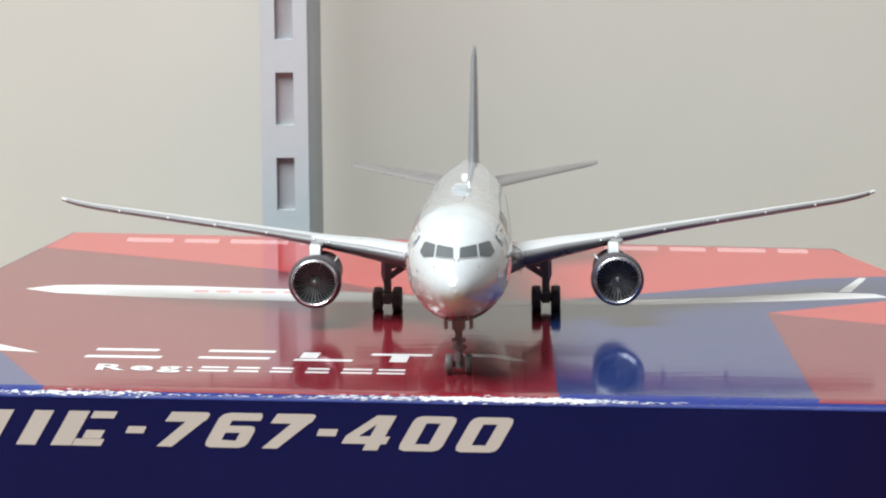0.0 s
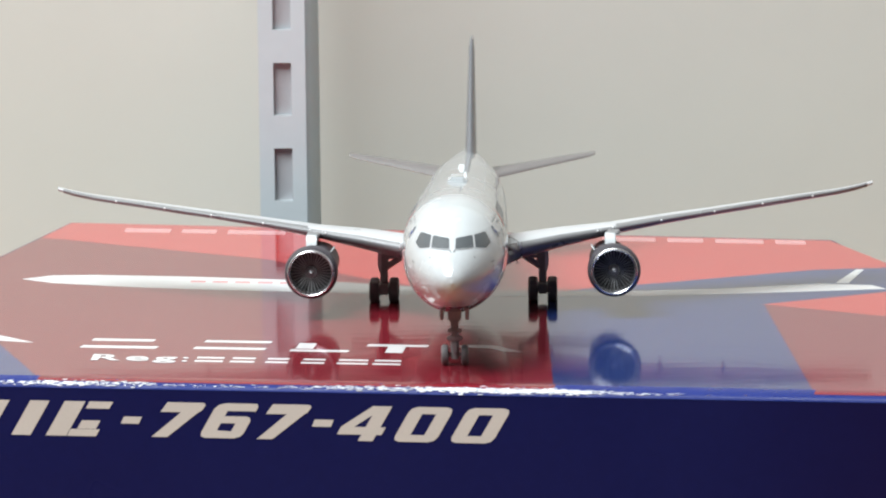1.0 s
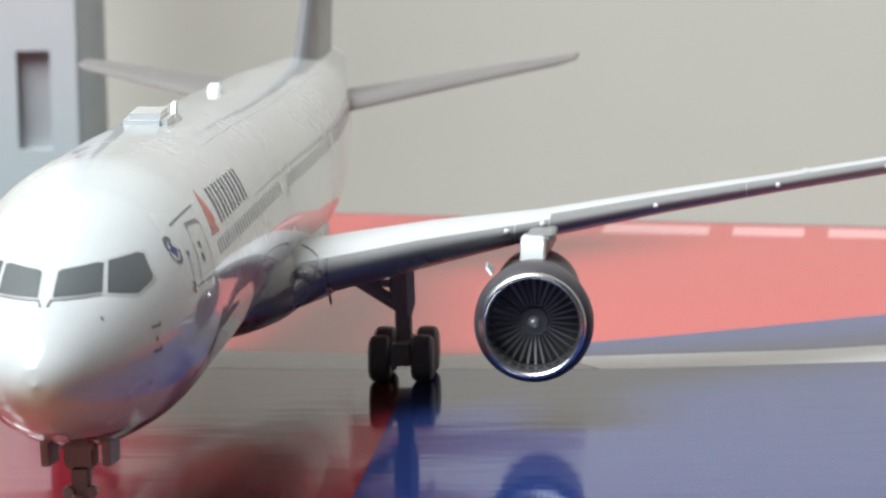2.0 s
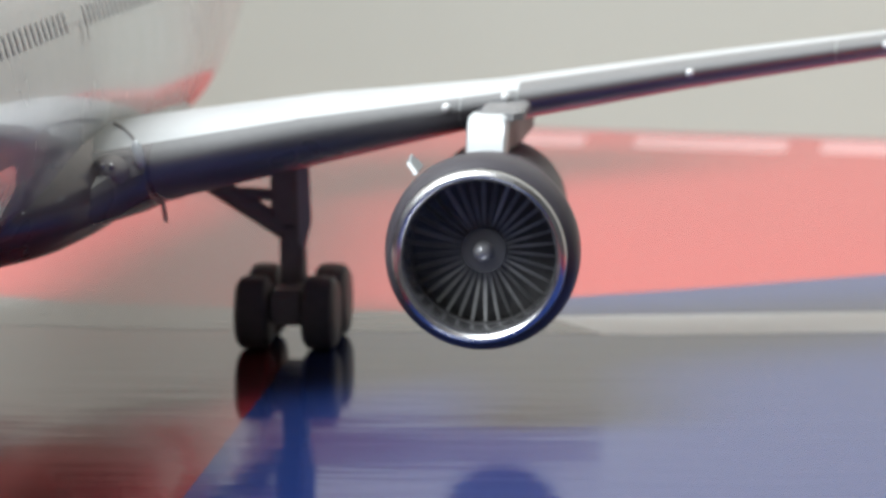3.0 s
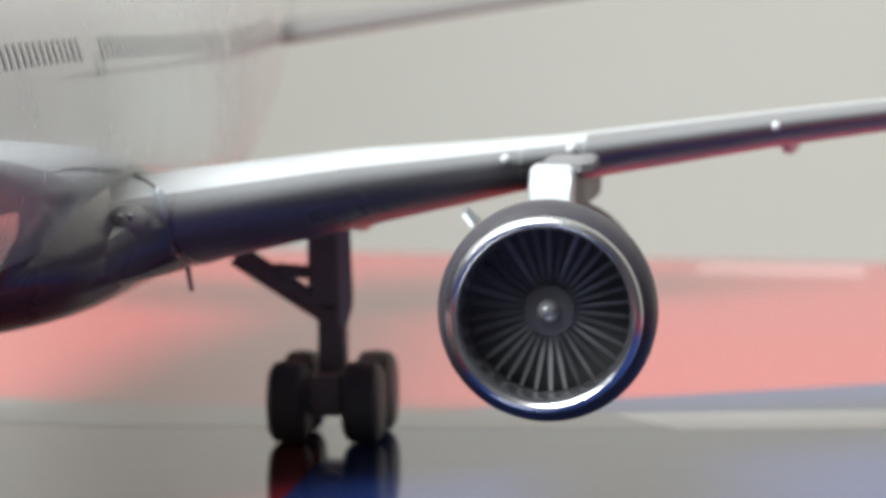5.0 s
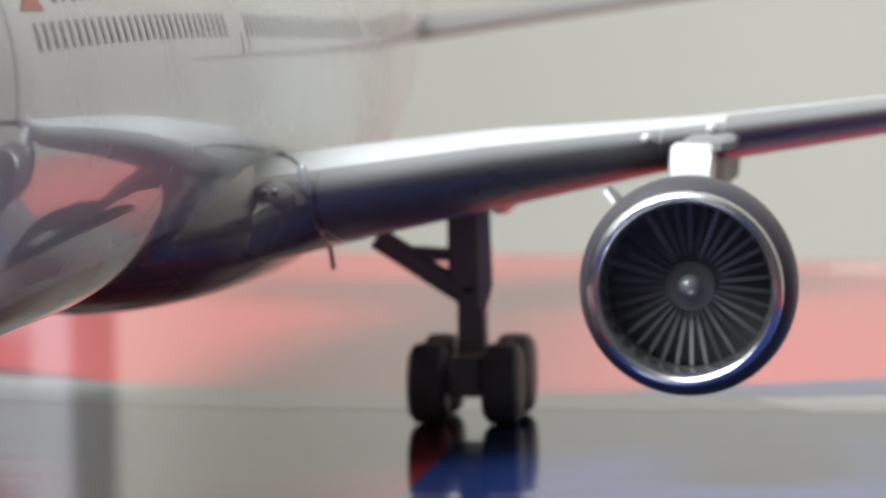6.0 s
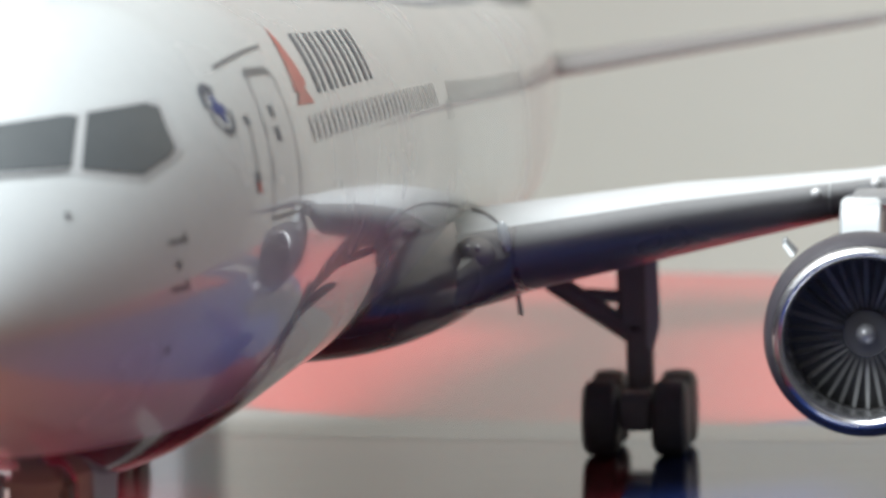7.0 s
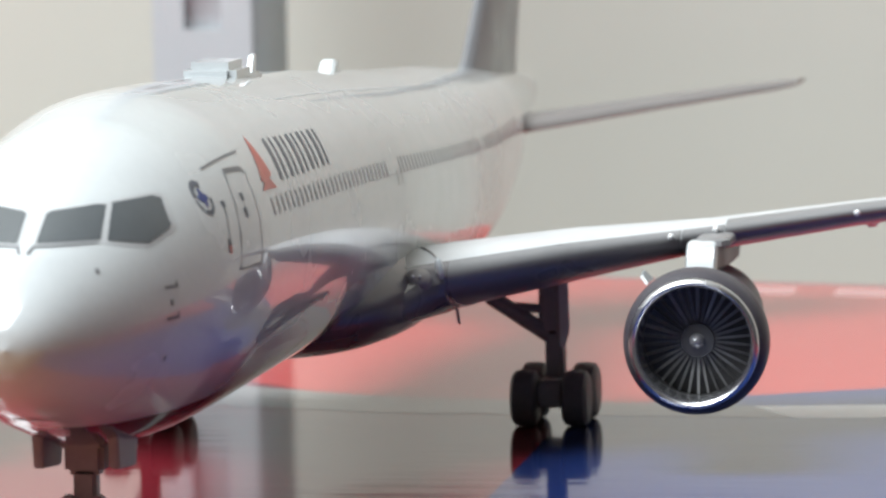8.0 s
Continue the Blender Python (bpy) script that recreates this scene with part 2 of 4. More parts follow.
slab("wall_west", "unseen room wall, near-black to cut the fill light", FILL_CUT_PAINT, X0 - 0.06, X0, Y0 - 0.06, 0.29, Z0, Z1)
slab("floor", "unseen brown wooden floor, dark to hold down its bounce", FLOOR_WOOD, X0 - 0.06, X1 + 0.06, Y0 - 0.06, 0.29, Z0 - 0.06, Z0)
slab("ceiling", "plain white ceiling", ROOM_PAINT, X0 - 0.06, X1 + 0.06, Y0 - 0.06, 0.29, Z1, Z1 + 0.06)
BOX_H = 46.0
# unseen board under the box; its front is added as a warm reflector
tagged(part("bounce_shelf", block(-420, 420, -260, 225.5, -BOX_H - 18, -BOX_H, 1.5), SHELF_WOOD), "unseen orange-brown wooden board shelf against the cream wall, run forward to bounce warm light", "shelf")

# slotted upright on the wall


def slotted_upright():
    """A pressed steel channel with a row of tall slots and one sloping flank, on a foot plate."""
    up = thing("shelf_upright", "pale grey slotted steel upright standing on the shelf", "shelf upright")
    front, back, x0, x1, s0, s1 = 196.0, 199.3, -38.2, -29.9, -35.6, -32.4
    tops, pitch, tall = 10.9, 15.2, 9.3
    lo, hi = -BOX_H + 1.0, 250.0
    bm = bmesh.new()
    for a, b in ((x0, s0), (s1, x1)):
        block(a, b, front, front + 0.9, lo, hi, bm=bm)
    z = tops + math.ceil((lo - tops) / pitch) * pitch
    edges = [lo]
    while z - tall < hi:
        edges += [z - tall, z]
        z += pitch
    edges = [min(max(e, lo), hi) for e in edges] + [hi]
    for a, b in zip(edges[::2], edges[1::2]):
        if b - a > 0.1:
            block(s0, s1, front, front + 0.9, a, b, bm=bm)
    part("face_plate", bm, RAIL_PAINT, up, smooth=False)
    b = bmesh.new()
    for ring in ((x1, front), (x1 + 0.35, front + 0.15), (-27.9, back - 0.6), (-27.6, back)):
        b.verts.new((ring[0], ring[1], lo)), b.verts.new((ring[0], ring[1], hi))
    b.verts.ensure_lookup_table()
    for i in range(0, 6, 2):
        b.faces.new([b.verts[k] for k in (i, i + 1, i + 3, i + 2)])
    bmesh.ops.solidify(b, geom=b.faces[:], thickness=0.5)
    part("side_flange", b, RAIL_PAINT, up)
    part("side_flange", block(x0, x0 + 0.7, front + 0.9, back, lo, hi), RAIL_PAINT, up, smooth=False)
    part("foot_plate", block(x0 - 3, x1 + 5, front - 2, back + 6, -BOX_H, -BOX_H + 1.2, 0.3), RAIL_PAINT, up)
    part("back_plate", block(s0 - 1, s1 + 1, front + 1.0, front + 1.4, lo, hi), SLOT_PAINT, up, smooth=False)
    return up


slotted_upright()

# ---- the box ----
FL, FR, RR, RL = (-101.0, 12.5), (98.0, -19.0), (61.5, 149.5), (-71.2, 181.0)  # corners of the lid
box = thing("model_box", "glossy red and blue printed card box lying on the shelf", "box")


def along(p, q, t):
    return (p[0] + (q[0] - p[0]) * t, p[1] + (q[1] - p[1]) * t)


def box_body():
    """The card box: straight sides and a softly rounded rim below the lid's face."""
    rim = 1.15
    b = bmesh.new()
    corners = [FL, FR, RR, RL]
    low = [b.verts.new((x, y, -BOX_H)) for x, y in corners]
    high = [b.verts.new((x, y, 0)) for x, y in corners]
    b.faces.new(low), b.faces.new(high)
    for i in range(4):
        b.faces.new((low[i], low[(i + 1) % 4], high[(i + 1) % 4], high[i]))
    bmesh.ops.recalc_face_normals(b, faces=b.faces)
    edges = [e for e in b.edges if all(v.co.z > -1 for v in e.verts)] + [e for e in b.edges if abs(e.verts[0].co.z - e.verts[1].co.z) > 1]
    bmesh.ops.bevel(b, geom=edges, offset=rim, segments=5, affect="EDGES")
    return part("carton", b, BOX_NAVY, box, "navy glossy card sides")


carton = box_body()
# the strip of front rim, uneven where the laminate has cracked
FRONT = Vector((FR[0] - FL[0], FR[1] - FL[1], 0)).normalized()
OUT = Vector((FRONT.y, -FRONT.x, 0))  # away from the box's front face


ROLL = 3.2  # how deep the lid's front rolls over, 1.15 down
for v in carton.data.vertices:
    p = v.co / K
    deep = (p.y - FL[1] - (p.x - FL[0]) * (FR[1] - FL[1]) / (FR[0] - FL[0])) * FRONT.x
    if deep < ROLL and p.z > -1.15:
        v.co.z = K * (1.13 * math.sqrt(max(0, 1 - (1 - deep / ROLL) ** 2)) - 1.19)


def rim_axes(a):
    """The outward and the downward direction of the rolled rim at a degrees."""
    c, s = math.cos(radians(a)), math.sin(radians(a))
    up = (OUT * c / ROLL + Vector((0, 0, s / 1.15))).normalized()
    return up, (-OUT * s * ROLL + Vector((0, 0, 1.15 * c))).normalized()


def rim_point(x, a, r):
    """A point of the rounded front rim: x across, a degrees up from the front face, r from the rim's axis."""
    p = Vector((x, FL[1] + (x - FL[0]) * (FR[1] - FL[1]) / (FR[0] - FL[0]), -1.15)) - OUT * ROLL
    return p + OUT * ROLL * math.cos(radians(a)) + Vector((0, 0, 1.15 * math.sin(radians(a)))) + rim_axes(a)[0] * (r - 1.15)


# across the front: how worn the rim is and how dense its painted glint
WEAR_AND_GLINT = [(-100, 0.6), (-62, 0.7), (-56, 1.0), (-44, 0.9), (-41, 0.3), (-22, 0.35), (-16, 0.7), (-3, 0.9), (2, 1.0), (17, 1.0), (22, 0.5), (30, 0.2), (38, 0.04), (100, 0.0)]


def wear_and_glint(x):
    return float(np.interp(x, [w[0] for w in WEAR_AND_GLINT], [w[1] for w in WEAR_AND_GLINT]))


def rim_strip(name, x0, x1, a0, a1, r, mat, label=""):
    """A length of the rim's skin, uneven where it is worn."""
    rnd = random.Random(int(x0 * 7 + a1))
    n, arc = int((x1 - x0) / 0.45), 6
    b = bmesh.new()
    rows = []
    for i in range(n + 1):
        x = x0 + (x1 - x0) * i / n
        shift = 2.5 * wear_and_glint(x) * rnd.uniform(-1, 1)
        rows.append([b.verts.new(rim_point(x, a0 + (a1 - a0) * k / arc + shift * (k in (0,) and a0 > 5), r + wear_and_glint(x) * rnd.uniform(-0.035, 0.035))) for k in range(arc + 1)])
    for p, q in zip(rows, rows[1:]):
        for k in range(arc):
            b.faces.new((p[k], q[k], q[k + 1], p[k + 1]))
    return part(name, b, mat, box, label)


def rim_wear():
    rim_strip("worn_rim", -98.0, 96.0, 0, 90, 1.19, BOX_EDGE, "creased glossy blue rim of the lid")
    for x0, x1, mat in ((-58.8, 13.9, BOX_DARK_RED), (49.6, 96.0, BOX_MID_RED)):
        rim_strip("rim_print", x0, x1, 44, 90, 1.225, mat, "red print carried over the rim")


def rim_glint_chips():
    """Crumpled laminate along the rim, its white also painting the rim's glint: thickest over the middle and thin
    towards the ends.
    """
    b = bmesh.new()
    rnd = random.Random(9)
    made = 0
    while made < 1500:
        x = rnd.uniform(-97, 60)
        heavy = wear_and_glint(x)
        if rnd.random() > heavy ** 2 * (1.0 if x > -5 else 0.4) + 0.03 * (x < 30):
            continue
        made += 1
        a = rnd.gauss(31 - 4 * (heavy < 0.5), 2 + 6 * heavy)
        up, tangent = rim_axes(a)
        c = rim_point(x, a, rnd.uniform(1.23, 1.28))
        l, h = rnd.uniform(0.1, 0.8), rnd.uniform(0.03, 0.17) * (0.3 + 0.7 * heavy)
        skew = rnd.uniform(-0.8, 0.8)
        pts = []
        for k in range(7):
            w = radians(360 / 7 * k + rnd.uniform(-20, 20))
            r = rnd.uniform(0.45, 1.0)
            pts.append(c + FRONT * (l * r * math.cos(w) + skew * h * math.sin(w)) + tangent * h * r * math.sin(w) + up * rnd.uniform(-0.05, 0.05))
        mid = b.verts.new(c + up * rnd.uniform(0.0, 0.07))
        ring = [b.verts.new(q) for q in pts]
        for k in range(7):
            b.faces.new((mid, ring[k], ring[(k + 1) % 7]))
    ob = part("laminate_wear_glint", b, GLINT_CHIP, box, "white crumpled laminate of the worn rim, with the rim's glint painted in", smooth=False)
    ob["kind"] = "stuff"


rim_wear()
rim_glint_chips()


def film(name, points, mat, level, label=""):
    return part(name, flat(points, 0.004 * (level - 1), 0.004), mat, box, label, smooth=False)


def inside(px, py):
    """Pulls a corner of the lid in to the flat part of its face."""
    c = Vector((-3, 80))
    v = Vector((px, py)) - c
    return tuple(c + v * (1 - 1.9 / v.length))


iFL, iFR, iRR, iRL = (inside(*p) for p in (FL, FR, RR, RL))


def front_at(x, back=0.0):
    return (x, FL[1] + (x - FL[0]) * (FR[1] - FL[1]) / (FR[0] - FL[0]) + ROLL + back)


film("lid_print", [front_at(-98.5), front_at(95.8), iRR, iRL], BOX_DARK_RED, 1, "dark red glossy print")
film("print_panel", [front_at(14.0), front_at(49.6), (46.2, 74.2), (70, 89.3), (75.6, 90.0), (69.2, 114.6), (55.6, 112.4), (31, 98.6), (20, 93.2), (9.6, 85.6), (12.7, 78)], BOX_BLUE, 2, "blue glossy print")
film("print_panel", [front_at(49.6), front_at(96.2), (85.3, 44.5), (46.2, 74.2)], BOX_MID_RED, 2, "mid red glossy print")
film("print_panel", [(46.2, 74.2), (85.3, 44.5), (75.9, 88.6), (70, 89.3)], BOX_RED, 2, "bright red glossy print")
film("print_panel", [(9.6, 85.6), (20, 93.2), (31, 98.6), (55.6, 112.4), (69.2, 114.6), iRR, iRL, (-73.5, 160), (-66, 154.5), (-33.0, 129.8), (-15.0, 104.6), (0.5, 89.5)], BOX_RED, 2, "bright red glossy print")
film("print_panel", [front_at(-99), front_at(-59), (-67.8, 40.2), (-92, 60)], BOX_BLUE, 2, "blue glossy print")


def printed_aircraft():
    lower = [(-71.5, 108.5), (-66, 103.5), (-52, 98), (-38.8, 94.2), (-24.4, 91), (3, 84.8), (28.3, 84.2), (48, 86.8), (66, 90.0)]
    upper = [(64, 94.3), (56, 96.4), (40, 91.4), (20, 88.8), (0, 92.4), (-24, 104), (-44, 109.6), (-60, 112.6), (-67, 112.4)]
    film("printed_aircraft", lower + upper, BOX_WHITE, 3, "white printed aircraft on the lid")
    film("printed_wing", [(-26, 91.4), (3, 84.8), (26, 84.2), (23, 89.2), (0, 92.4), (-22, 103.2)], BOX_GREY, 4, "grey printed wing across the aircraft")
    film("printed_tail", [(58.4, 97.0), (60.4, 96.7), (63.8, 112.4), (62.6, 112.6)], BOX_WHITE, 4, "white printed tail fin")
    for i in range(5):
        x = -44 + i * 3.6
        film("printed_bar", [(x, 103.2 - i * 0.6), (x + 2.4, 102.8 - i * 0.6), (x + 2.4, 104.8 - i * 0.6), (x, 105.2 - i * 0.6)], BOX_PALE, 4)
    for i, (x, w) in enumerate(((14, 5), (22, 9), (33, 6), (41, 8), (51, 5), (-60, 8), (-50, 6), (-42, 10), (-30, 5), (-22, 9))):
        y = 148.5 - 0.2 * (x - 30)
        film("printed_bar", [(x, y), (x + w, y - 0.2 * w), (x + w, y - 0.2 * w + 5), (x, y + 5)], BOX_PALE, 3)


printed_aircraft()


def slanted(x, y, w, h, lean):
    """A leaning bar along the lid's front edge."""
    dx, dy = FRONT.x * w, FRONT.y * w
    return [(x, y), (x + dx, y + dy), (x + dx + lean, y + dy + h), (x + lean, y + h)]


# the airline's wordmark and the registration, as plain bars
for pts in (slanted(-55.4, 35.2, 11.4, 2.2, 0.5), slanted(-54.2, 41.8, 9.4, 2.2, 0.3),
            slanted(-38.6, 33.0, 10.6, 2.0, 0.4), slanted(-37.4, 39.4, 10.0, 2.0, 0.3),
            slanted(-24.4, 30.0, 8.6, 2.0, 0.3), slanted(-23.6, 32.6, 2.6, 5.4, 0.4),
            slanted(-13.3, 34.4, 9.0, 2.0, 0.3), slanted(-10.4, 28.0, 2.6, 5.8, 0.3)):
    film("printed_bar", pts, BOX_WHITE, 3)
film("printed_wedge", [(9.7, 27.6), (5.4, 34.2), (2.0, 35.0), (-1.4, 33.6), (5.0, 31.4), (7.0, 28.2)], BOX_WHITE, 3)
film("printed_wedge", [(-62.4, 40.2), (-74.5, 55.5), (-76.5, 53), (-75.5, 45.5)], BOX_WHITE, 3, "white printed emblem")
ON_LID = Matrix(((FRONT.x, -FRONT.y * 0, 0, 0), (FRONT.y, 1, 0, 0), (0, 0, 1, 0), (0, 0, 0, 1)))


def on_lid(x, y):
    return Matrix.Translation((x * K, y * K, 0.052 * K)) @ ON_LID


for char, x, w, h, drop in (("R", -52.6, 4.4, 5.6, 0), ("e", -47.6, 3.4, 4.4, 0), ("g", -43.6, 3.5, 5.6, 1.4), (":", -39.4, 0.9, 4.2, 0)):
    glyph(char, BOX_WHITE, box, on_lid(x, 22.8 - (x + 52.6) * 0.158 - drop), w, h, 0.0, 0.03)
for i, w in enumerate((4.6, 3.9, 3.6, 3.7, 4.9, 4.4)):
    x = -37.6 + i * 5.15
    film("printed_bar", slanted(x, 20.9 - (i * 5.15) * 0.158, w * 0.92, 1.5, 0.1), BOX_WHITE, 3)
    film("printed_bar", slanted(x + 0.2, 24.0 - (i * 5.15) * 0.158, w * 0.88, 1.5, 0.1), BOX_WHITE, 3)
film("printed_character", [(67.4, -9.4), (68.9, -9.6), (68.9, -3.9), (67.7, -3.7), (66.5, -5.0), (66.5, -6.2), (67.4, -5.7)], BOX_WHITE, 3)
for char, x, w in ((":", 70.1, 0.8), ("4", 72.0, 4.1), ("0", 76.8, 4.2), ("0", 81.7, 4.2)):
    glyph(char, BOX_WHITE, box, on_lid(x, -9.2 - (x - 66) * 0.158), w, 5.6 - 1.4 * (char == ":"), 0.0, 0.035)

# the type number on the front face
ON_FRONT = Matrix(((FRONT.x, 0, OUT.x, 0), (FRONT.y, 0, OUT.y, 0), (0, 1, 0, 0), (0, 0, 0, 1)))


def on_front(x, z, proud=0.03):
    p = Vector((x, front_at(x)[1] - ROLL, z)) + OUT * proud
    return Matrix.Translation(p * K) @ ON_FRONT


def front_bars(shapes, name="printed_bar", mat=None):
    for pts in shapes:
        b = prism(pts, 0, 0.02)
        ob = part(name, b, mat or LETTER_CREAM, box, smooth=False)
        ob.matrix_local = on_front(0, 0, 0.02)


FIGURES = {  # strokes of the squared figures, in parts of their width and height
    "7": ([(0.0, 0.72), (0.04, 1), (0.9, 1), (0.97, 0.97), (1, 0.92), (0.98, 0.78), (0.92, 0.72)], [(0.12, 0), (0.5, 0), (0.92, 0.72), (0.5, 0.72)]),
    "6": ([(0, 0.16), (0.04, 0.05), (0.16, 0), (0.34, 0.22), (0.34, 0.78), (0.2, 1), (0.06, 0.95), (0, 0.84)], [(0.2, 1), (0.34, 0.78), (1.0, 0.78), (1.0, 0.9), (0.94, 1)], [(0.16, 0), (0.84, 0), (0.68, 0.2), (0.34, 0.22)],
          [(0.84, 0), (0.96, 0.05), (1, 0.14), (1, 0.5), (0.95, 0.59), (0.86, 0.63), (0.68, 0.43), (0.68, 0.2)], [(0.86, 0.63), (0.34, 0.63), (0.34, 0.43), (0.68, 0.43)]),
    "4": ([(0.56, 0), (0.9, 0), (0.9, 1), (0.56, 1)], [(0, 0.18), (0.56, 0.18), (0.56, 0.4), (0, 0.4)], [(0.9, 0.18), (1.02, 0.18), (1.02, 0.4), (0.9, 0.4)],
          [(0, 0.4), (0.3, 0.4), (0.56, 0.74), (0.56, 1), (0.46, 1)]),
    "0": ([(0, 0.16), (0.04, 0.05), (0.16, 0), (0.34, 0.2), (0.34, 0.8), (0.16, 1), (0.04, 0.95), (0, 0.84)], [(0.16, 1), (0.34, 0.8), (0.66, 0.8), (0.84, 1)], [(0.16, 0), (0.84, 0), (0.66, 0.2), (0.34, 0.2)],
          [(0.84, 0), (0.96, 0.05), (1, 0.16), (1, 0.84), (0.96, 0.95), (0.84, 1), (0.66, 0.8), (0.66, 0.2)]),
}


def figure(char, x0, w, z0=-7.85, h=4.95, lean=0.58):
    """One printed figure of the type number, leaning forward."""
    bm = None
    for pts in FIGURES[char]:
        bm = prism([(x0 + u * w + v * h * lean, z0 + v * h) for u, v in pts], 0, 0.02, bm=bm)
    part("printed_character", bm, LETTER_CREAM, box, smooth=False).matrix_local = on_front(0, 0, 0.02)


for char, x, w in (("7", -43.6, 5.9), ("6", -36.2, 6.1), ("7", -28.5, 5.9), ("4", -16.9, 6.2), ("0", -8.6, 6.1), ("0", -0.6, 6.1)):
    figure(char, x, w)
front_bars([[(-19.9, -5.95), (-17.2, -5.95), (-16.8, -4.95), (-19.5, -4.95)]])
# the maker's name runs on past the edge as plain leaning bars
front_bars([[(x0, -7.95 if low else z0), (x1, -7.95 if low else z0), (x1 + lean, z1), (x0 + lean, z1)] for x0, x1, low, z0, z1, lean in (
    (-47.3, -44.7, 0, -6.05, -5.05, 0.5), (-68.8, -66.2, 1, 0, -3.0, 2.9), (-63.2, -60.4, 1, 0, -3.0, 2.9),
    (-58.2, -55.2, 1, 0, -3.0, 2.9), (-55.1, -50.9, 1, 0, -6.95, 0.58), (-52.3, -48.9, 0, -4.0, -3.0, 0.58), (-53.6, -50.9, 0, -6.9, -5.7, 0.7))])

# ---- the aircraft ----
plane = thing("model_aircraft", "die-cast white airliner model with navy belly standing on its box", "model aircraft")
SECTIONS = np.array([  # along, centre height, half width, half height
    (2.2, 13.68, 0.05, 0.05), (2.5, 13.68, 1, 0.95), (3.3, 13.74, 1.95, 1.86), (5.0, 13.92, 3.15, 3.09), (8.0, 14.34, 4.65, 4.61), (12.0, 14.92, 6.05, 6.20),
    (17.0, 15.43, 7.1, 7.36), (24.0, 15.69, 7.6, 7.87), (40.0, 15.46, 7.5, 7.60), (60.0, 14.90, 7.15, 7.22), (80.0, 14.16, 6.75, 6.70), (100.0, 13.65, 6.2, 6.10),
    (115.0, 13.85, 5.1, 4.90), (128.0, 14.35, 3.5, 3.55), (140.0, 14.75, 2, 2.20), (150.0, 14.95, 0.8, 1.00), (153.0, 15.05, 0.12, 0.30)])


def spline(y, col):
    """A smooth, non-overshooting curve through the sections."""
    t, v = SECTIONS[:, 0], SECTIONS[:, col]
    d = np.diff(v) / np.diff(t)
    m = np.concatenate(([d[0]], np.where(d[:-1] * d[1:] > 0, 2 * d[:-1] * d[1:] / np.where(d[:-1] + d[1:] == 0, 1, d[:-1] + d[1:]), 0), [d[-1]]))
    i = int(np.clip(np.searchsorted(t, y) - 1, 0, len(t) - 2))
    h = t[i + 1] - t[i]
    s = (y - t[i]) / h
    return float((2 * s**3 - 3 * s**2 + 1) * v[i] + (s**3 - 2 * s**2 + s) * h * m[i] + (-2 * s**3 + 3 * s**2) * v[i + 1] + (s**3 - s**2) * h * m[i + 1])


def skin(y, phi, off=0.0):
    """A point of the fuselage: phi in degrees from the port side (+x) up."""
    c, s = math.cos(radians(phi)), math.sin(radians(phi))
    full = 1 + (float(np.interp(y, (6, 20, 55, 78, 106, 128), (0, 0.18, 0.18, 0.5, 0.5, 0))) * c * c * s * s if s < 0 else 0)  # the belly's fuller shoulders
    keel = float(np.interp(y, (9, 16, 30, 48, 62), (0, 0.08, 0.115, 0.115, 0.03))) * s**4 if s < 0 else 0  # the deeper belly behind the chin
    return Vector(((spline(y, 2) + off) * c * full, y, spline(y, 1) + (spline(y, 3) + off) * s * (full + keel)))


def skin_at(x, z, off=0.0):
    """The nose's skin behind the point (x, z) of a front view."""
    lo, hi = 2.3, 23.0
    for _ in range(30):
        y = (lo + hi) / 2
        if (x / spline(y, 2)) ** 2 + ((z - spline(y, 1)) / spline(y, 3)) ** 2 > 1:
            lo = y
        else:
            hi = y
    return skin(hi, math.degrees(math.atan2((z - spline(hi, 1)) / spline(hi, 3), x / spline(hi, 2))), off)


def fuselage():
    ys = np.concatenate(([2.2], 2.2 + (np.linspace(0, 1, 64)[1:] ** 1.9) * 21.8, np.linspace(25, 100, 76), np.linspace(101, 153, 53)))
    rings = [[skin(y, 2.5 * k) for k in range(144)] for y in ys]
    return part("fuselage", loft(rings), FUSELAGE_PAINT, plane, "glossy white fuselage with a navy belly")


body = fuselage()


def patch(name, points, mat, parent, off, by_front=False, cuts=3, label=""):
    """A printed shape lying on the skin; points are (along, phi), or (x, z) of a front view."""
    b = bmesh.new()
    face = b.faces.new([b.verts.new((p[0], p[1], 0)) for p in points])
    bmesh.ops.triangulate(b, faces=[face])
    if cuts:
        bmesh.ops.subdivide_edges(b, edges=b.edges[:], cuts=cuts, use_grid_fill=True)
    for v in b.verts:
        v.co = skin_at(v.co.x, v.co.y, off) if by_front else skin(v.co.x, v.co.y, off)
    return part(name, b, mat, parent, label)


def grown(points, d):
    c = Vector((sum(p[0] for p in points) / len(points), sum(p[1] for p in points) / len(points)))
    return [tuple(c + (Vector(p) - c) * (1 + d / (Vector(p) - c).length)) for p in points]


